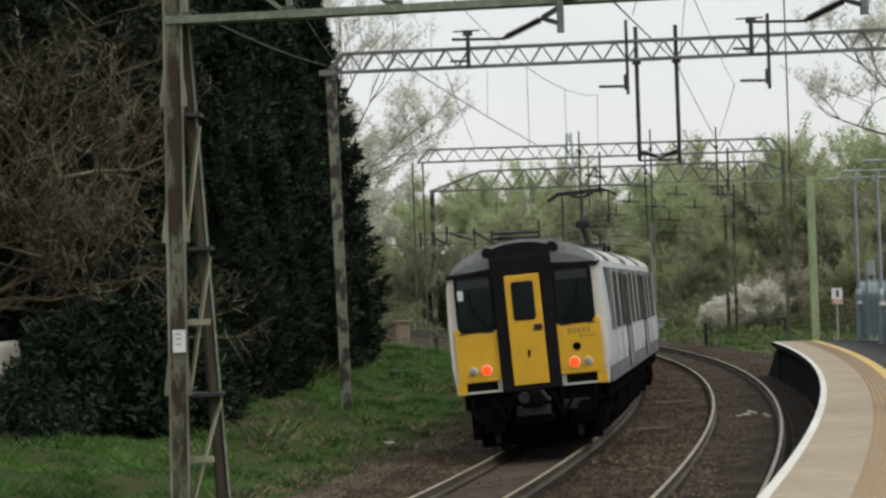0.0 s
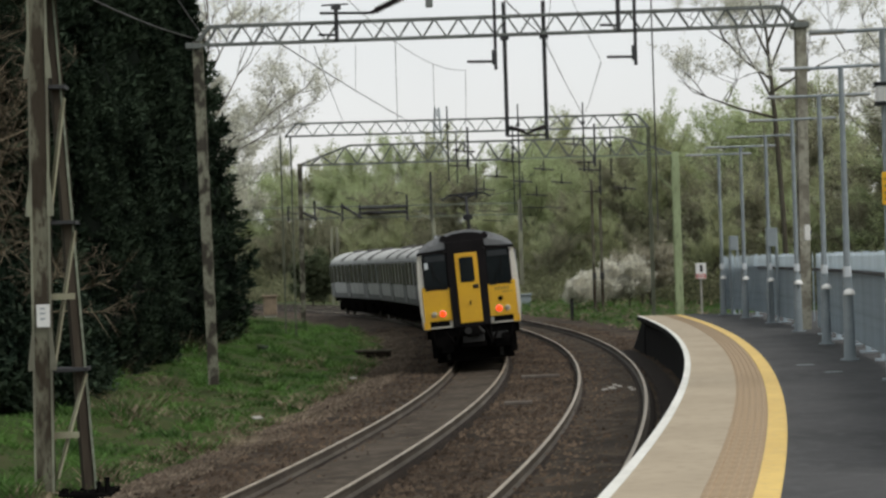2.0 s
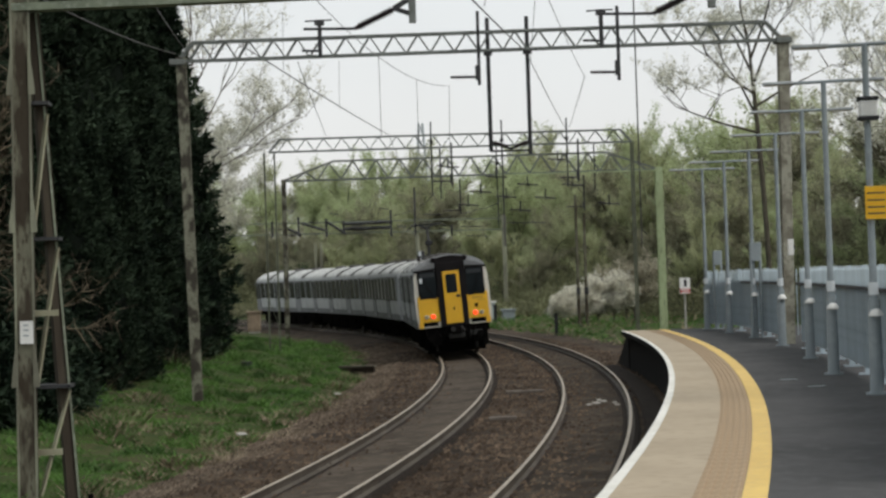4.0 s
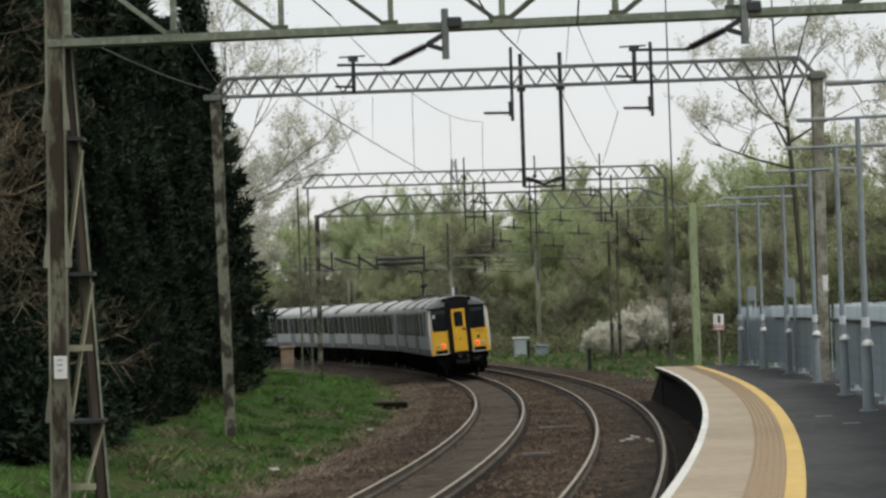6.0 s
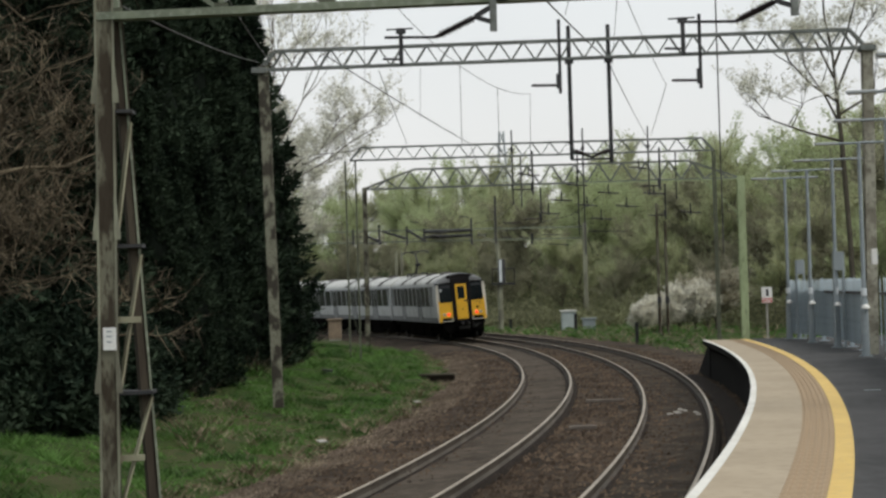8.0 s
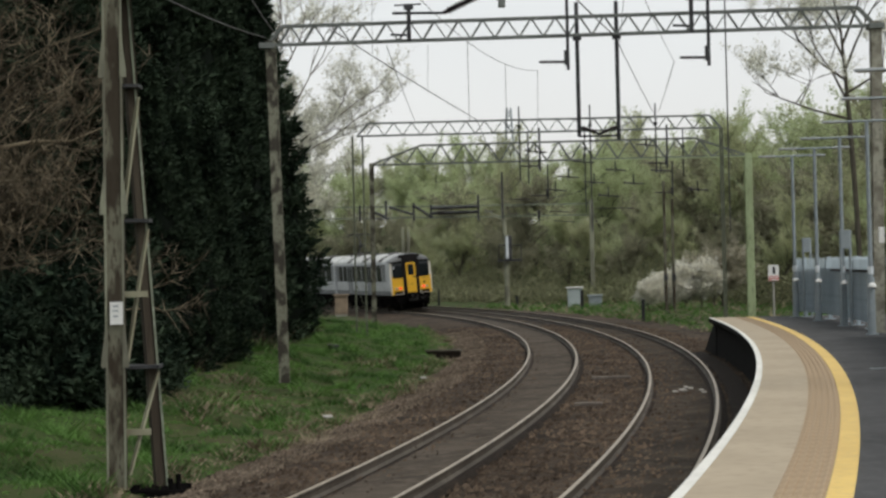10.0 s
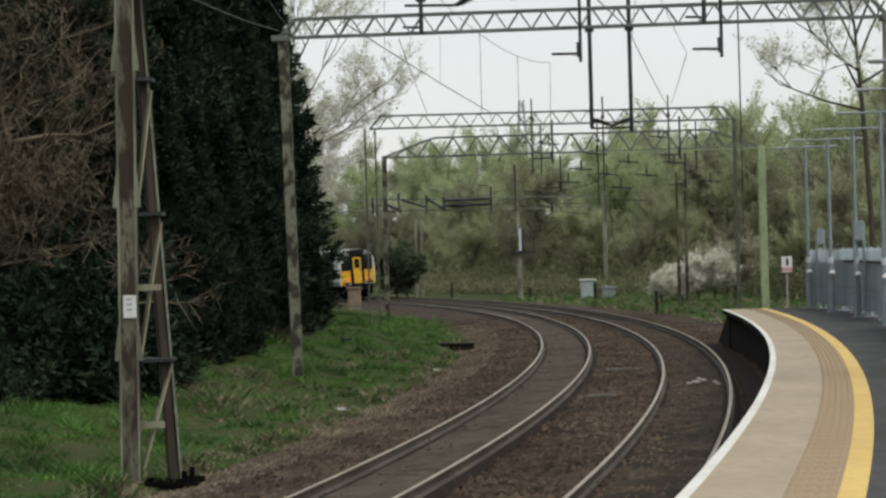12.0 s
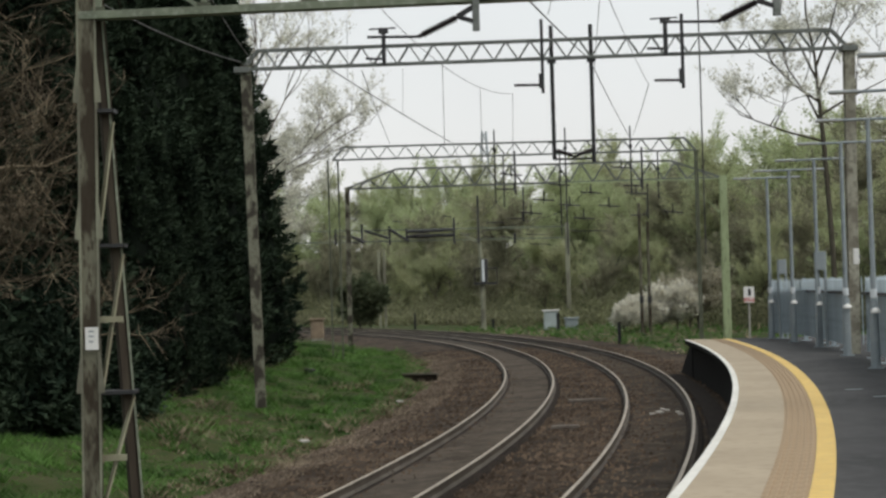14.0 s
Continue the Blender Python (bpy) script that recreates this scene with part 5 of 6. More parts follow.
def plank(s, o, ln, turn, z=-0.1):
    root = tagged(empty("timber_plank", along(s, o, z, turn)), "weathered timber plank lying on the ballast", "plank", "planks on the ballast")
    bm = bmesh.new()
    box(bm, -ln / 2, -0.1, 0, ln / 2, 0.1, 0.07, 0.012)
    part("board", bm, M_SLEEPER, root)


plank(36.2, -1.75, 1.0, 0.1)
plank(26.9, -1.95, 0.6, 0.05)


LITTER = ((31.6, 0.02, 0.09, 0.07), (32.2, 0.2, 0.06, 0.05), (31.1, -0.15, 0.07, 0.04), (31.5, 0.45, 0.05, 0.05), (32.6, 0.1, 0.05, 0.06), (30.8, 0.5, 0.06, 0.03), (25.0, -7.2, 0.1, 0.08), (38.5, -6.9, 0.09, 0.07))


def litter(s, o, w, d):
    root = tagged(empty("litter_scrap", along(s, o, -0.125, 0.7 * w * 10)), "pale scrap of litter lying on the ballast", "litter", "litter on the ballast")
    bm = bmesh.new()
    box(bm, -w, -d, 0, w, d, 0.03, 0.008)
    bmesh.ops.rotate(bm, verts=bm.verts, cent=(0, 0, 0), matrix=Matrix.Rotation(0.2, 3, "X"))
    part("scrap", bm, M_CONCRETE, root)


for s_, o_, w_, d_ in LITTER:
    litter(s_, o_, w_, d_)


def culvert():
    root = tagged(empty("culvert_headwall", Matrix.Translation((0.25, 67.5, -0.44)) @ Matrix.Rotation(-0.25, 4, "Z")), "low dark culvert headwall in the grass bank, undercut shade in its colour", "culvert")
    # dark face stands for the shade of the undercut bank
    bm = bmesh.new()
    box(bm, -0.65, -0.12, -0.1, 0.6, 0.12, 0.36, 0.03)
    part("headwall", bm, M_SHADEBROWN, root)
    bm = bmesh.new()
    box(bm, -0.7, -0.16, 0.36, 0.66, 0.16, 0.43, 0.03)
    part("coping", bm, M_BARK, root)
    bm = bmesh.new()
    box(bm, -0.65, -0.6, -0.1, -0.5, -0.12, 0.25, 0.03)
    part("wing_wall", bm, M_BARK, root)


culvert()


def dark_stump():
    root = tagged(empty("tree_stump", Matrix.Translation((-3.6, 66.3, -0.2))), "small dark tree stump in the grass", "stump")
    bm = bmesh.new()
    rod(bm, (0, 0, 0), (0.05, 0, 0.5), 0.24, 0.2, 9)
    part("stump", bm, M_BLACK, root)
    bm = bmesh.new()
    rod(bm, (0.1, -0.1, 0.1), (0.45, -0.15, 0.36), 0.08, 0.04, 6)
    part("root_spur", bm, M_BLACK, root)


dark_stump()


# ---- things on and beside the lamp columns ----
def board_on_posts(s, o, w, h, z, label, turn=0.0):
    root = tagged(empty("notice_board", along(s, o, PLAT_Z, turn)), label, "notice board", "notice boards")
    for k in (-1, 1):
        bm = bmesh.new()
        rod(bm, (k * w / 2, 0, 0), (k * w / 2, 0, z + h), 0.04)
        part("post", bm, M_PAINTGREY, root)
    bm = bmesh.new()
    box(bm, -w / 2, -0.05, z, w / 2, 0.05, z + h, 0.01)
    part("board", bm, M_PAINTGREY, root)
    bm = bmesh.new()
    box(bm, -w / 2 + 0.03, 0.05, z + 0.03, w / 2 - 0.03, 0.056, z + h - 0.03)
    part("panel", bm, M_SIGNWHITE, root)


board_on_posts(46.2, 4.42, 0.22, 0.45, 2.0, "blue-grey notice board on two posts, seen from behind")
board_on_posts(37.9, 4.5, 0.24, 0.5, 2.05, "blue-grey notice board on two posts, seen from behind")


def yellow_notice():
    root = tagged(empty("yellow_notice", along(14.3, 4.55, PLAT_Z)), "yellow notice with dark unreadable lines on a lamp column", "sign")
    bm = bmesh.new()
    box(bm, -0.11, -0.13, 2.5, 0.2, -0.1, 2.97, 0.006)
    b = part("board", bm, M_SIGNYEL, root)
    for z in (2.86, 2.76, 2.66, 2.57):
        bm = bmesh.new()
        box(bm, -0.08, -0.134, z, 0.17, -0.1302, z + 0.022)
        part("text_line", bm, M_BARK, b)


yellow_notice()


def camera_box():
    root = tagged(empty("column_box", along(14.3, 4.5, PLAT_Z)), "white box with black bands strapped to a lamp column", "box")
    bm = bmesh.new()
    box(bm, -0.1, -0.16, 3.95, 0.16, 0.1, 4.2, 0.03)
    part("case", bm, M_SIGNWHITE, root)
    for z in (3.92, 4.2):
        bm = bmesh.new()
        box(bm, -0.12, -0.18, z, 0.18, 0.12, z + 0.05, 0.01)
        part("band", bm, M_BLACK, root)
    root = tagged(empty("column_box", along(25.5, 4.2, PLAT_Z)), "small white box on the back of a lamp column", "box")
    bm = bmesh.new()
    box(bm, -0.17, -0.08, 2.1, -0.06, 0.08, 2.42, 0.01)
    part("case", bm, M_SIGNWHITE, root)
    bm = bmesh.new()
    box(bm, -0.07, -0.03, 2.2, -0.03, 0.03, 2.3)
    part("strap", bm, M_DARKSTEEL, root)


camera_box()


def parked_van():
    root = tagged(empty("parked_van", Matrix.Translation((-10.92, 36.4, 0.5))), "cream parked van with red rear lamps, half hidden by bushes", "van")
    bm = bmesh.new()
    box(bm, -0.95, -0.4, 0.35, 0.95, 3.6, 1.75, 0.12)
    part("body", bm, M_CREAM, root)
    bm = bmesh.new()
    box(bm, -0.88, -0.42, 1.7, 0.88, 3.4, 1.95, 0.1)
    part("roof", bm, M_UNDER, root)
    bm = bmesh.new()
    box(bm, -0.8, -0.425, 1.35, 0.8, -0.395, 1.66, 0.01)
    part("rear_window", bm, M_PAINTGREY, root)
    for k in (-1, 1):
        bm = bmesh.new()
        box(bm, k * 0.72, -0.43, 0.65, k * 0.92, -0.39, 0.95, 0.01)
        part("rear_lamp", bm, M_SIGNRED, root)
        for y in (0.4, 2.8):
            bm = bmesh.new()
            rod(bm, (k * 0.75, y, 0.3), (k * 0.95, y, 0.3), 0.3, 0.3, 16)
            part("wheel", bm, M_BLACK, root)


parked_van()


# ---- grass ----
def blades(name, count, region, hmin, hmax, material, label, seed, clump=0.0, width=0.02):
    rng = random.Random(seed)
    verts, faces = [], []
    while len(faces) < count:
        s, o = region(rng)
        if clump and noise.noise((s * 0.33, o * 0.5, seed)) < clump:
            continue
        p = at(s, o)
        z = float(ground_z(s, o)) + lump(p.x, p.y) * (abs(o) > 7) - 0.02
        tall = 0.28 + 3.6 * max(0.0, noise.noise((p.x * 1.1, p.y * 1.1, 3)) + 0.05)
        for i in range(5):
            x, y, a = p.x + rng.uniform(-0.11, 0.11), p.y + rng.uniform(-0.11, 0.11), rng.uniform(0, 3.14)
            h, lean = rng.uniform(hmin, hmax) * tall, rng.uniform(0, 6.28)
            w = width * rng.uniform(0.6, 1.5)
            n0 = len(verts)
            verts += [(x - w * math.cos(a), y - w * math.sin(a), z), (x + w * math.cos(a), y + w * math.sin(a), z), (x + h * 0.9 * math.cos(lean), y + h * 0.9 * math.sin(lean), z + h * 0.8)]
            faces.append((n0, n0 + 1, n0 + 2))
    g = from_arrays(name, verts, faces, material)
    tagged(g, label, "grass", kind="stuff")


blades("bank_grass", 190000, lambda r: (4 + 82 * r.random() ** 1.25, -7.0 - 10.0 * r.random()), 0.07, 0.2, M_BLADE, "uneven green grass on the lineside bank", 1)
blades("far_grass", 30000, lambda r: (r.uniform(50, 130), r.uniform(3.6, 22)), 0.1, 0.25, M_BLADE, "green grass beyond the platform end", 2, width=0.04)
blades("dry_stems", 52000, lambda r: (4 + 80 * r.random() ** 1.2, -6.3 - 1.5 * r.random() ** 1.6), 0.06, 0.17, M_STRAW, "dry straw-coloured stems along the ballast edge", 3, 0.0)
blades("far_dry_grass", 14000, lambda r: (r.uniform(50, 130), r.uniform(3.4, 22)), 0.1, 0.24, M_STRAW, "dull dry grass beyond the platform end", 6, width=0.035)
blades("tan_grass", 7000, lambda r: (r.gauss(27.8, 2.4), r.gauss(-9.6, 0.9)), 0.05, 0.12, M_STRAW, "tan withered grass beside the mast foot", 8, -0.15)
blades("dead_grass", 5000, lambda r: (r.uniform(18, 60), -8.5 - 6 * r.random()), 0.08, 0.24, M_STRAW, "brown dead grass patches on the bank", 4, 0.3)
blades("bramble_fringe", 5000, lambda r: (r.uniform(12, 72), -12.4 - 2.2 * r.random()), 0.15, 0.45, M_BROWNTWIG, "brown bramble and dead stems under the trees", 5, 0.0, 0.025)


# ---- the train: four coaches ----
CAR_L = 17.3


def shell(profile, y0, y1):
    """A closed skin of (x, z) points from y0 to y1."""
    bm = bmesh.new()
    rings = [[bm.verts.new((x, y, z)) for x, z in profile] for y in (y0, y1)]
    n = len(profile)
    for j in range(n):
        bm.faces.new((rings[0][j], rings[0][(j + 1) % n], rings[1][(j + 1) % n], rings[1][j]))
    bm.faces.new(rings[0][::-1])
    bm.faces.new(rings[1])
    bmesh.ops.recalc_face_normals(bm, faces=bm.faces)
    return bm


def body_profile(grow=0.0):
    half = [(1.36, 1.0), (1.41, 1.5), (1.41, 2.2), (1.37, 2.9), (1.33, 3.18)]
    half = [(x + grow, z) for x, z in half]
    return half + [(-x, z) for x, z in reversed(half)]


def roof_profile():
    pts = [(1.335, 3.18)]
    for i in range(1, 10):
        a = math.pi * i / 10
        pts.append((1.335 * math.copysign(abs(math.cos(a)) ** 1.15, math.cos(a)), 3.18 + 0.52 * math.sin(a) ** 1.3))
    pts.append((-1.335, 3.18))
    return pts


def flat_panel(x0, z0, x1, z1, y, t=0.02, bevel=0.0):
    bm = bmesh.new()
    box(bm, x0, y - t, z0, x1, y + t, z1, bevel)
    return bm


def rounded_panel(x0, z0, x1, z1, y, t, r):
    """A plate with rounded corners, facing along y."""
    pts = []
    for cx, cz, a0 in ((x1 - r, z1 - r, 0), (x0 + r, z1 - r, 90), (x0 + r, z0 + r, 180), (x1 - r, z0 + r, 270)):
        pts += [(cx + r * math.cos(radians(a0 + k * 22.5)), cz + r * math.sin(radians(a0 + k * 22.5))) for k in range(5)]
    return shell(pts, y - t, y + t)


def build_bogie(root, yc):
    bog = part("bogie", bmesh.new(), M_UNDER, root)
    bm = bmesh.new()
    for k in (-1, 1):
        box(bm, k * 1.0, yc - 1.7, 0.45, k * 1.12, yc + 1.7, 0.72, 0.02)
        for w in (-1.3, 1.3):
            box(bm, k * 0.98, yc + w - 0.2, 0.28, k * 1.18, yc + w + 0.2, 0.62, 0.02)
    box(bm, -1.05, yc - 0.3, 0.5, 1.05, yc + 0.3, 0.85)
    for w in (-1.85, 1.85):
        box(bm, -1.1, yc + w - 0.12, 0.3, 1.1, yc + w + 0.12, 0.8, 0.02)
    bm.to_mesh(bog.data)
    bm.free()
    for w in (-1.3, 1.3):
        for k in (-1, 1):
            bm = bmesh.new()
            rod(bm, (k * 0.7, yc + w, 0.42), (k * 0.84, yc + w, 0.42), 0.42, 0.42, 20)
            part("wheel", bm, M_WHEEL, bog)


def build_pantograph(root, yp):
    """A raised single-arm collector: base frame, insulators, lower arm, knee, upper arm and a wide head."""
    bm = bmesh.new()
    for k in (-0.5, 0.5):
        bar(bm, (k, yp - 0.8, 3.84), (k, yp + 0.9, 3.84), 0.08, 0.06)
    for d in (-0.8, 0.0, 0.9):
        bar(bm, (-0.5, yp + d, 3.84), (0.5, yp + d, 3.84), 0.08, 0.06)
    frame_ = part("base_frame", bm, M_DARKSTEEL, root)
    for k in (-0.5, 0.5):
        for d in (-0.7, 0.8):
            insulator(frame_, (k, yp + d, 3.62), (k, yp + d, 3.82), 4, 0.09)
    bm = bmesh.new()
    rod(bm, (0, yp + 0.6, 3.88), (0, yp - 0.55, 4.4), 0.07, 0.06, 10)
    part("lower_arm", bm, M_BLACK, root)
    bm = bmesh.new()
    rod(bm, (-0.17, yp - 0.55, 4.4), (0.17, yp - 0.55, 4.4), 0.09, n=10)
    box(bm, -0.1, yp - 0.66, 4.28, 0.1, yp - 0.44, 4.5, 0.03)
    part("knee_joint", bm, M_BLACK, root)
    bm = bmesh.new()
    rod(bm, (0, yp - 0.55, 4.42), (0, yp + 0.1, 5.14), 0.055, 0.045, 10)
    for k in (-1, 1):
        rod(bm, (0, yp + 0.06, 5.08), (k * 0.3, yp + 0.1, 5.2), 0.035)
    part("upper_arm", bm, M_BLACK, root)
    bm = bmesh.new()
    for d in (-0.16, 0.36):
        box(bm, -0.62, yp + d - 0.035, 5.2, 0.62, yp + d + 0.035, 5.27, 0.012)
        for k in (-1, 1):
            rod(bm, (k * 0.6, yp + d, 5.24), (k * 0.88, yp + d, 5.08), 0.025)
    for k in (-1, 1):
        bar(bm, (k * 0.32, yp - 0.16, 5.21), (k * 0.32, yp + 0.36, 5.21), 0.04, 0.04)
    part("collector_head", bm, M_BLACK, root, "dark twin-strip collector head")


def build_car(cab, pantograph):
    root = tagged(empty("train_coach"), "white and grey electric train coach with dark windows" if cab != -1 else "white electric train coach with yellow cab end and red tail lamps", "train coach", "coaches of the train")
    y0, y1 = -CAR_L / 2, CAR_L / 2
    part("body", shell(body_profile(), y0 + (0.06 if cab == -1 else 0), y1), M_CARWHITE, root, "white body, dirty towards the roof")
    roof = part("roof", shell(roof_profile(), y0 + 0.3 * (cab == -1), y1), M_ROOF, root, "pale grey roof")
    for i in range(3):
        yy = y0 + 3.0 + i * 4.9
        bm = shell([(x * 1.008, z + (0.012 if z > 3.2 else 0.02)) for x, z in roof_profile()], yy - 0.5 - 0.15 * (i % 2), yy + 0.5)
        part("roof_patch", bm, M_ROOFDARK, roof, "dark roof panel")
        bm = bmesh.new()
        box(bm, -0.3, yy + 0.9, 3.66, 0.3, yy + 1.5, 3.78, 0.03)
        part("roof_vent", bm, M_ROOFDARK, roof)
    for k in (-1, 1):
        bm = bmesh.new()
        box(bm, k * 1.35, y0 + 0.25, 1.0, k * 1.405, y1 - 0.15, 1.28)
        part("skirt_stripe", bm, M_CARGREY, root, "grey skirt band")
        bm = bmesh.new()
        box(bm, k * 1.36, y0 + (1.3 if cab == -1 else 0.35), 1.9, k * 1.417, y1 - 0.35, 3.06, 0.004)
        part("window_band", bm, M_BAND, root, "dark window band")
        # windows and sliding doors
        yy = y0 + (2.4 if cab == -1 else 0.7)
        j = 0
        while yy < y1 - 1.2:
            if j % 4 == 2:
                for d in (0, 0.66):
                    bm = bmesh.new()
                    box(bm, k * 1.39, yy + d, 1.08, k * 1.428, yy + d + 0.62, 3.02, 0.008)
                    door = part("door_leaf", bm, M_DOOR, root, "grey sliding door leaf")
                    bm = bmesh.new()
                    box(bm, k * 1.42, yy + d + 0.06, 1.88, k * 1.434, yy + d + 0.56, 2.95)
                    part("door_glass", bm, M_CARGLASS, door)
                for d in (-0.05, 1.3):
                    bm = bmesh.new()
                    box(bm, k * 1.36, yy + d, 1.06, k * 1.43, yy + d + 0.04, 3.05)
                    part("door_seal", bm, M_BLACK, root)
                yy += 1.6
            else:
                bm = bmesh.new()
                box(bm, k * 1.36, yy, 1.93, k * 1.424, yy + 1.24, 2.98, 0.01)
                part("window", bm, M_CARGLASS, root)
                bm = bmesh.new()
                box(bm, k * 1.36, yy - 0.145, 1.3, k * 1.436, yy - 0.095, 3.06, 0.006)
                part("window_pillar", bm, M_CARWHITE, root)
                yy += 1.52
            j += 1
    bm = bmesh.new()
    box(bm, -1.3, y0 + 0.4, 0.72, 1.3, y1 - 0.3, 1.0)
    # solid boxes added so the space below the floor stays dark
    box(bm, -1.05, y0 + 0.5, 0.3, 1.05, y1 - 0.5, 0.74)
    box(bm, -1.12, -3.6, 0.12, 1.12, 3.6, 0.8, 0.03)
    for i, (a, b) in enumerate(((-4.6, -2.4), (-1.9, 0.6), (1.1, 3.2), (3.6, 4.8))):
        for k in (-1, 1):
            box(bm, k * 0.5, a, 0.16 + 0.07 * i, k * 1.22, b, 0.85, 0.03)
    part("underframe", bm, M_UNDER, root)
    for yc in (-6.0, 6.0):
        build_bogie(root, yc)
    if pantograph:
        build_pantograph(root, 5.9)
    if cab == -1:
        build_cab(root, y0)
    else:
        bm = bmesh.new()
        box(bm, -0.5, y0 - 0.22, 1.05, 0.5, y0 + 0.02, 3.2, 0.05)
        part("gangway", bm, M_BLACK, root)
    # the body rides higher on its bogies
    for ob in root.children:
        if not ob.name.startswith("bogie"):
            ob.location.z += 0.14
    return root


def build_cab(root, y):
    """The rear driving end: black door surround, yellow panels, windows, lamps, coupler."""
    prof = [(1.36, 1.02), (1.41, 1.5), (1.41, 2.2), (1.38, 2.9), (1.34, 3.16), (0.9, 3.33), (0.64, 3.38), (-0.64, 3.38), (-0.9, 3.33), (-1.34, 3.16), (-1.38, 2.9), (-1.41, 2.2), (-1.41, 1.5), (-1.36, 1.02)]
    face = part("cab_face", shell(prof, y + 0.0, y + 0.08), M_CREAM, root, "cream-edged cab front")
    part("cab_roof", shell([(x * 1.006, z + 0.01) for x, z in roof_profile()], y + 0.29, y + 1.25), M_CABROOF, root, "mid grey cab roof")
    # dark roof dome over the door
    bm = bmesh.new()
    pts = [(0.55, 3.15), (0.55, 3.5)] + [(0.55 * math.cos(a), 3.5 + 0.14 * math.sin(a)) for a in (0.35, 0.7, 1.1, 1.57, 2.04, 2.44, 2.79)] + [(-0.55, 3.5), (-0.55, 3.15)]
    rings = [[bm.verts.new((x, yy, z)) for x, z in pts] for yy in (y - 0.05, y + 0.75)]
    n = len(pts)
    for j in range(n):
        bm.faces.new((rings[0][j], rings[0][(j + 1) % n], rings[1][(j + 1) % n], rings[1][j]))
    bm.faces.new(rings[0][::-1])
    bm.faces.new(rings[1])
    bmesh.ops.recalc_face_normals(bm, faces=bm.faces)
    part("roof_dome", bm, M_CABBLACK, root, "black domed roof end")
    for k in (-1, 1):
        bm = bmesh.new()
        rod(bm, (k * 0.58, y - 0.03, 3.5), (k * 0.58, y + 0.3, 3.5), 0.1, n=14)
        part("horn_cover", bm, M_CABBLACK, root)
        # shoulder fairing, side windows, yellow panel, lamps
        bm = bmesh.new()
        v = [bm.verts.new((x * k, yy, z)) for yy in (y - 0.03, y + 0.4) for x, z in ((0.58, 3.12), (1.37, 3.09), (1.33, 3.17), (0.95, 3.33), (0.5, 3.45))]
        for j in range(5):
            bm.faces.new((v[j], v[(j + 1) % 5], v[5 + (j + 1) % 5], v[5 + j]))
        bm.faces.new(v[:5][::-1])
        bm.faces.new(v[5:])
        bmesh.ops.recalc_face_normals(bm, faces=bm.faces)
        part("shoulder_panel", bm, M_SHOULDER, root, "slate grey roof shoulder")
        bm = bmesh.new()
        bar(bm, (k * 0.5, y - 0.045, 3.19), (k * 1.35, y - 0.045, 3.13), 0.04, 0.07)
        bar(bm, (k * 1.35, y - 0.045, 3.13), (k * 1.355, y + 0.5, 3.17), 0.03, 0.04)
        part("rain_gutter", bm, M_CABBLACK, root)
        x0, x1 = sorted((k * 0.5, k * 1.235))
        part("window_surround", rounded_panel(x0, 2.1, x1, 3.16, y - 0.02, 0.028, 0.13), M_CABBLACK, root)
        x0, x1 = sorted((k * 0.575, k * 1.185))
        part("cab_window", rounded_panel(x0, 2.165, x1, 3.09, y - 0.045, 0.012, 0.1), M_WINDSCREEN, root, "dark windscreen")
        x0, x1 = sorted((k * 0.53, k * 1.31))
        part("yellow_panel", flat_panel(x0, 1.22, x1, 2.19, y - 0.012, 0.03, 0.012), M_CABYEL, root, "yellow lower panel")
        # wiper, reflection band painted on the glass, and grab rail
        bm = bmesh.new()
        rod(bm, (k * 0.7, y - 0.075, 2.2), (k * 0.95, y - 0.07, 2.62), 0.011, n=6)
        rod(bm, (k * 0.95, y - 0.068, 2.36), (k * 0.97, y - 0.068, 2.86), 0.012, n=6)
        part("wiper", bm, M_CABBLACK, root)
        # grey band on the pane paints the reflection along its top
        part("pane_reflection", flat_panel(*sorted((k * 0.6, k * 1.16))[:1], 2.9, sorted((k * 0.6, k * 1.16))[1], 3.05, y - 0.059, 0.002), M_PANETOP, root, "grey band painting a reflection on the windscreen top")
        bm = bmesh.new()
        rod(bm, (k * 1.37, y - 0.06, 1.35), (k * 1.37, y - 0.06, 2.15), 0.013, n=6)
        for zz in (1.35, 2.15):
            rod(bm, (k * 1.37, y - 0.06, zz), (k * 1.37, y + 0.02, zz), 0.013, n=6)
        part("grab_rail", bm, M_CREAM, root)
        bm = bmesh.new()
        box(bm, k * 0.6, y - 0.05, 2.085, k * 0.78, y - 0.03, 2.115)
        box(bm, k * 1.1, y - 0.05, 2.085, k * 1.22, y - 0.03, 2.115)
        part("sill_strip", bm, M_FITTING, root)
        x0, x1 = sorted((k * 0.62, k * 1.17))
        # flat panel; the shade of the recess is its near-black colour
        part("step_recess", flat_panel(x0, 1.05, x1, 1.22, y - 0.01, 0.03), M_UNDER, root)
        x0, x1 = sorted((k * 1.17, k * 1.34))
        part("corner_panel", flat_panel(x0, 1.02, x1, 1.22, y - 0.012, 0.03), M_CABYEL, root)
        part("step_bar", flat_panel(*((0.62, 1.03, 1.17, 1.06) if k > 0 else (-1.17, 1.03, -0.62, 1.06)), y - 0.05, 0.02), M_CREAM, root)
        for xx, m, nm, r in ((0.79, M_TAIL, "tail_lamp", 0.108), (1.03, M_LAMPGLASS, "marker_lamp", 0.085)):
            bm = bmesh.new()
            rod(bm, (k * xx, y - 0.07, 1.42), (k * xx, y - 0.02, 1.42), r * 0.9, r, 18)
            bez = part("lamp_bezel", bm, M_LIGHTGREY, root)
            bm = bmesh.new()
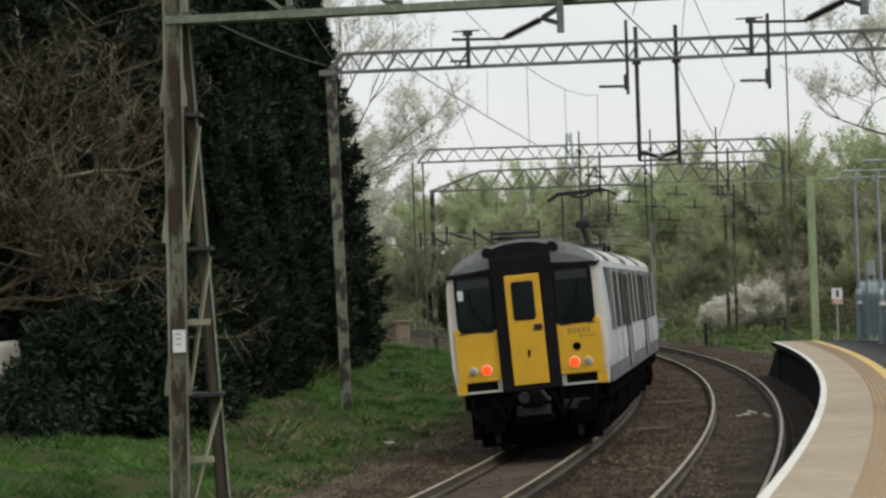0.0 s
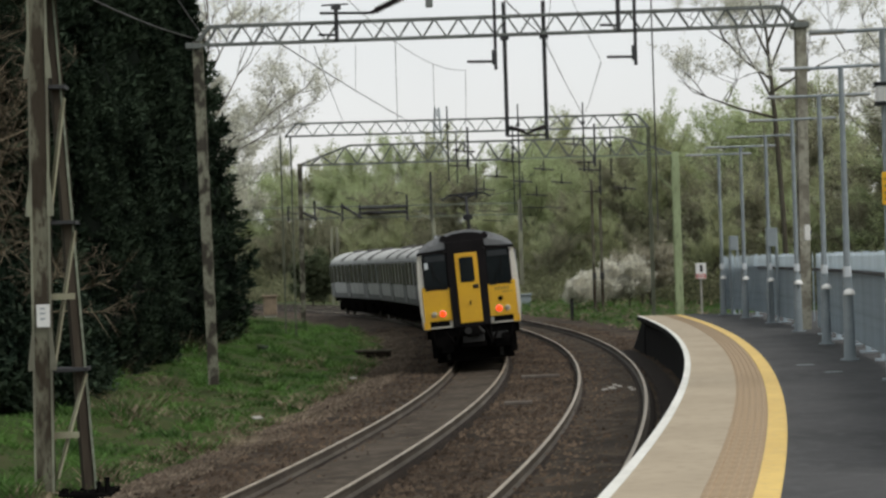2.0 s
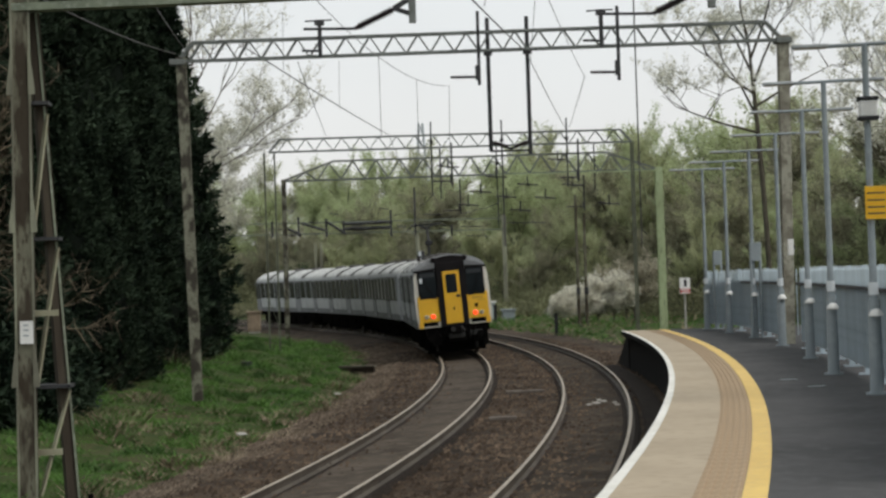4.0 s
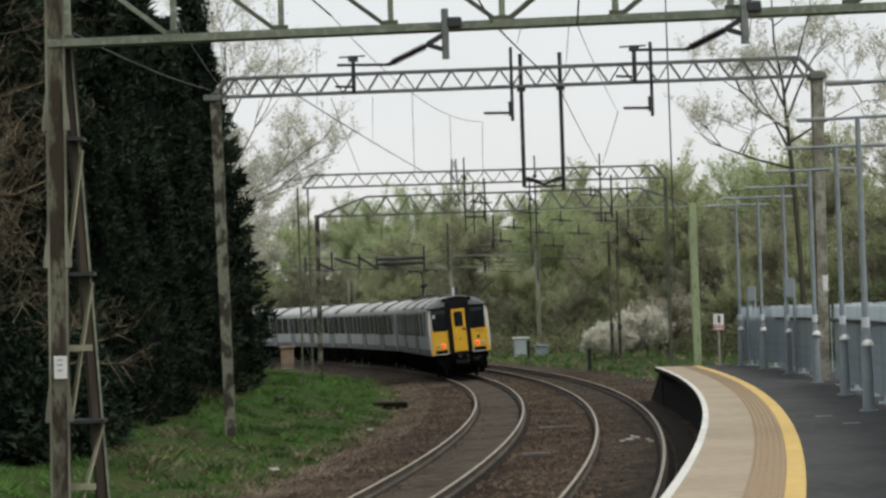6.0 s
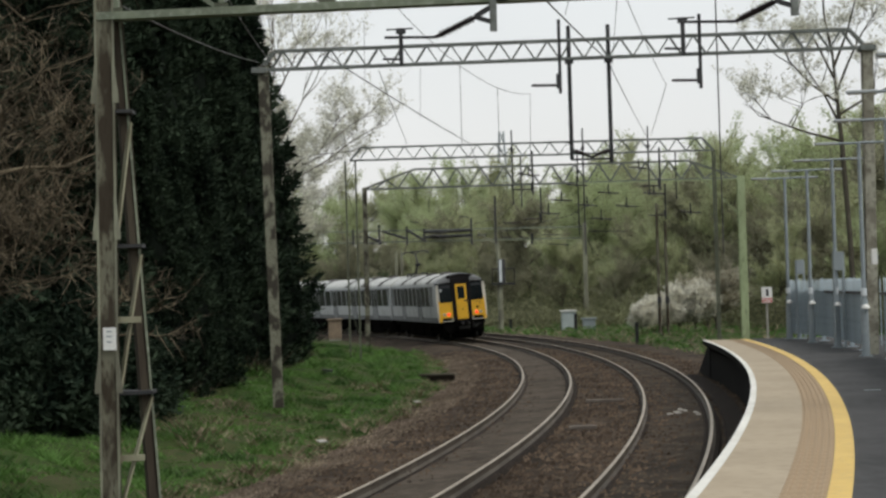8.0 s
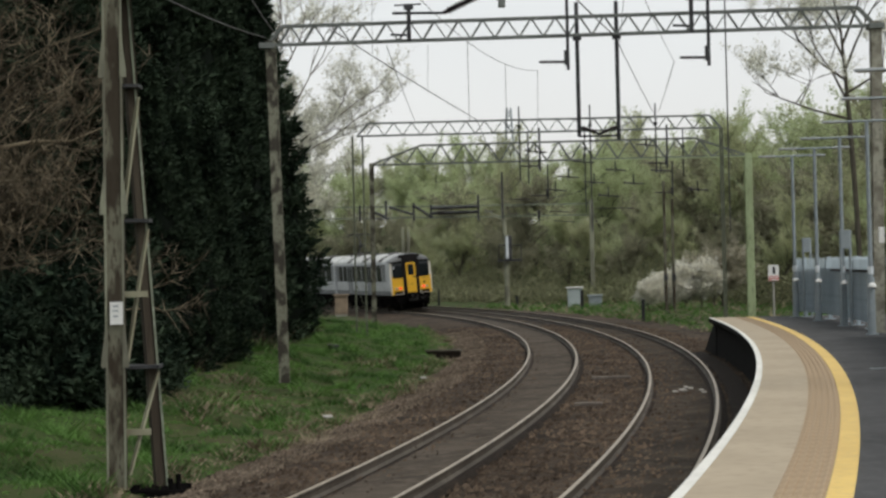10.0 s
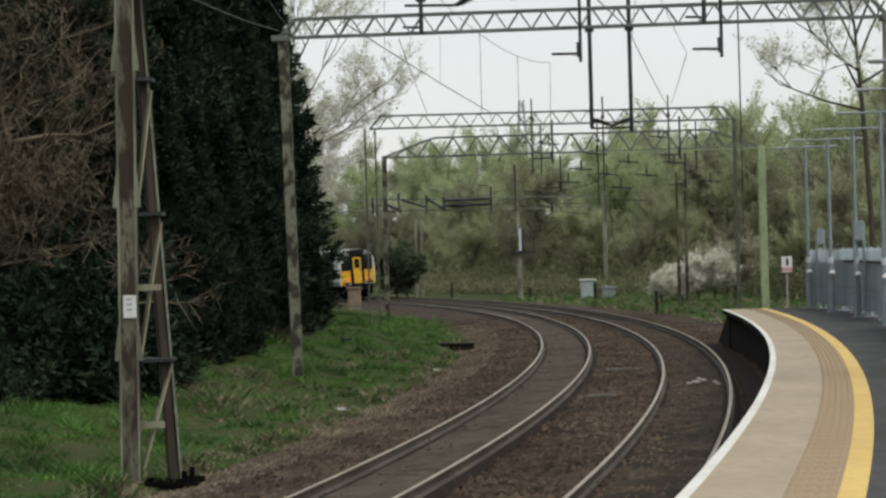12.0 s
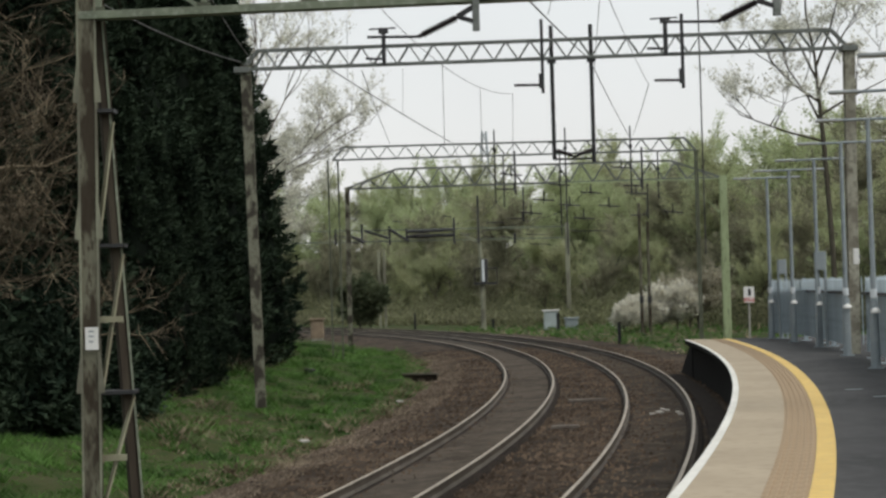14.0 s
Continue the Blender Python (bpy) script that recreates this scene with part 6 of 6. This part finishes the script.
            bmesh.ops.create_uvsphere(bm, u_segments=16, v_segments=8, radius=r * 0.85, matrix=Matrix.Translation((k * xx, y - 0.065, 1.42)) @ Matrix.Diagonal((1, 0.35, 1, 1)))
            part(nm, bm, m, bez, "lit red tail lamp" if m is M_TAIL else "unlit marker lamp")
        bm = bmesh.new()
        rod(bm, (k * 0.9, y - 0.1, 0.62), (k * 0.9, y + 0.3, 0.62), 0.14, n=14)
        part("air_box", bm, M_UNDER, root)
    bm = bmesh.new()
    rod(bm, (0.86, y - 0.06, 1.7), (0.86, y - 0.03, 1.7), 0.07, n=16)
    part("jumper_socket", bm, M_UNDER, root)
    # set number on the panel: plain bars
    bm = bmesh.new()
    for i in range(5):
        box(bm, 0.72 + i * 0.085, y - 0.046, 1.93, 0.78 + i * 0.085, y - 0.0425, 2.03)
        box(bm, 0.92 + i * 0.06, y - 0.046, 1.85, 0.96 + i * 0.06, y - 0.0425, 1.9)
    part("number_marks", bm, M_FAINT, root, "faint set number as bars")
    part("notice", flat_panel(-1.18, 2.7, -1.08, 2.88, y - 0.062, 0.004), M_LIGHTGREY, root, "small paper in the window")
    # gangway door and its surround
    part("door_surround", flat_panel(-0.535, 1.0, 0.535, 3.4, y - 0.03, 0.06, 0.02), M_CABBLACK, root, "charcoal gangway surround")
    door = part("end_door", flat_panel(-0.315, 1.1, 0.315, 3.06, y - 0.085, 0.03, 0.02), M_CABYEL, root, "yellow end door")
    part("door_window", rounded_panel(-0.2, 2.25, 0.2, 2.94, y - 0.118, 0.008, 0.05), M_WINDSCREEN, door)
    bm = bmesh.new()
    box(bm, 0.14, y - 0.14, 2.06, 0.29, y - 0.11, 2.16, 0.01)
    part("door_handle", bm, M_BLACK, door)
    bm = bmesh.new()
    rod(bm, (0.0, y - 0.125, 1.6), (0.02, y - 0.125, 1.72), 0.02)
    part("door_latch", bm, M_CABBLACK, door)
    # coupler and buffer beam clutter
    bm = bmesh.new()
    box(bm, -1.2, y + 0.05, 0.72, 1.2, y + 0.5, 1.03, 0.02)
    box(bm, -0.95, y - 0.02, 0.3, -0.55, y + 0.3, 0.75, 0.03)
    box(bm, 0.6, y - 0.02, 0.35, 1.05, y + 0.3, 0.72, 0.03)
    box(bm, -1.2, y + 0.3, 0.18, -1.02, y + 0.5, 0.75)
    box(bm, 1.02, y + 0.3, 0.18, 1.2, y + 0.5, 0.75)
    # full-width box added to darken the space under the cab
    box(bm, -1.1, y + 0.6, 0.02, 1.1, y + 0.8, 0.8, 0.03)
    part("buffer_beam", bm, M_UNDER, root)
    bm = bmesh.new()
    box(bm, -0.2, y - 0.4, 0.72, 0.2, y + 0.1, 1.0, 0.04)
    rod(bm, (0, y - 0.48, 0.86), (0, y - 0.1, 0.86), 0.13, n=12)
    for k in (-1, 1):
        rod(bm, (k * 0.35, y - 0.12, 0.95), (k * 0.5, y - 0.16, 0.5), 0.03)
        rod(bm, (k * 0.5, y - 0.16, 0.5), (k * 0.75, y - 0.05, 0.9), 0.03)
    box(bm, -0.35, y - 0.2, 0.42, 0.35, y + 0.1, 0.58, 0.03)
    part("coupler", bm, M_UNDER, root, "near-black coupler and hoses")
    bm = bmesh.new()
    box(bm, -0.3, y - 0.28, 0.56, 0.3, y - 0.2, 0.74, 0.02)
    box(bm, 0.5, y - 0.06, 0.6, 0.98, y - 0.02, 0.78, 0.02)
    rod(bm, (-0.12, y - 0.5, 0.9), (-0.12, y - 0.44, 0.9), 0.1, n=12)
    rod(bm, (0.16, y - 0.34, 0.98), (0.3, y - 0.3, 0.8), 0.05, n=8)
    part("coupler_face", bm, M_FITTING, root, "grey worn coupler face")
    for xx in (-1.12, -0.3, 0.32, 0.52, 1.12):
        bm = bmesh.new()
        rod(bm, (xx, y - 0.06, 1.0), (xx * 0.96, y - 0.1, 0.6), 0.028, n=6)
        rod(bm, (xx * 0.96, y - 0.1, 0.6), (xx * 0.9, y - 0.02, 0.42), 0.028, n=6)
        part("air_hose", bm, M_UNDER, root)
    for k in (-1, 1):
        bm = bmesh.new()
        box(bm, k * 0.7, y + 0.25, 0.1, k * 0.8, y + 0.3, 0.5, 0.02)
        part("guard_iron", bm, M_FITTING, root, "grey guard iron over the rail")


REAR = build_car(-1, True)
MID_A = build_car(0, False)
MID_B = copy_thing(MID_A, Matrix())
LEAD = copy_thing(MID_A, Matrix())


# ---- motion of the train along the far track ----
REAR_S = [(0, 20.2), (1.5, 35.2), (3, 49.9), (5.5, 70.9), (6.5, 80.5), (7.5, 90.0), (9.5, 109.0), (11, 124.0), (12.5, 138.5), (14, 153.0)]


def motions():
    ts = [0.5 * i for i in range(29)]
    for n, car in enumerate((REAR, MID_B, MID_A, LEAD)):
        rows = []
        for t in ts:
            s = float(np.interp(t, [a for a, _ in REAR_S], [b for _, b in REAR_S])) + CAR_L / 2 + n * 17.6
            a, b = at(s - 6.0, TRACK_A), at(s + 6.0, TRACK_A)
            d = b - a
            rows.append((t, Matrix.Translation((a + b) / 2 + Vector((0, 0, 0.03))) @ Matrix.Rotation(math.atan2(-d.x, d.y) - (0.014 * min(1.0, t / 2.0) if n == 0 else 0.0), 4, "Z") @ Matrix.Rotation(-0.072, 4, "Y")))
        walk(car, rows)


motions()
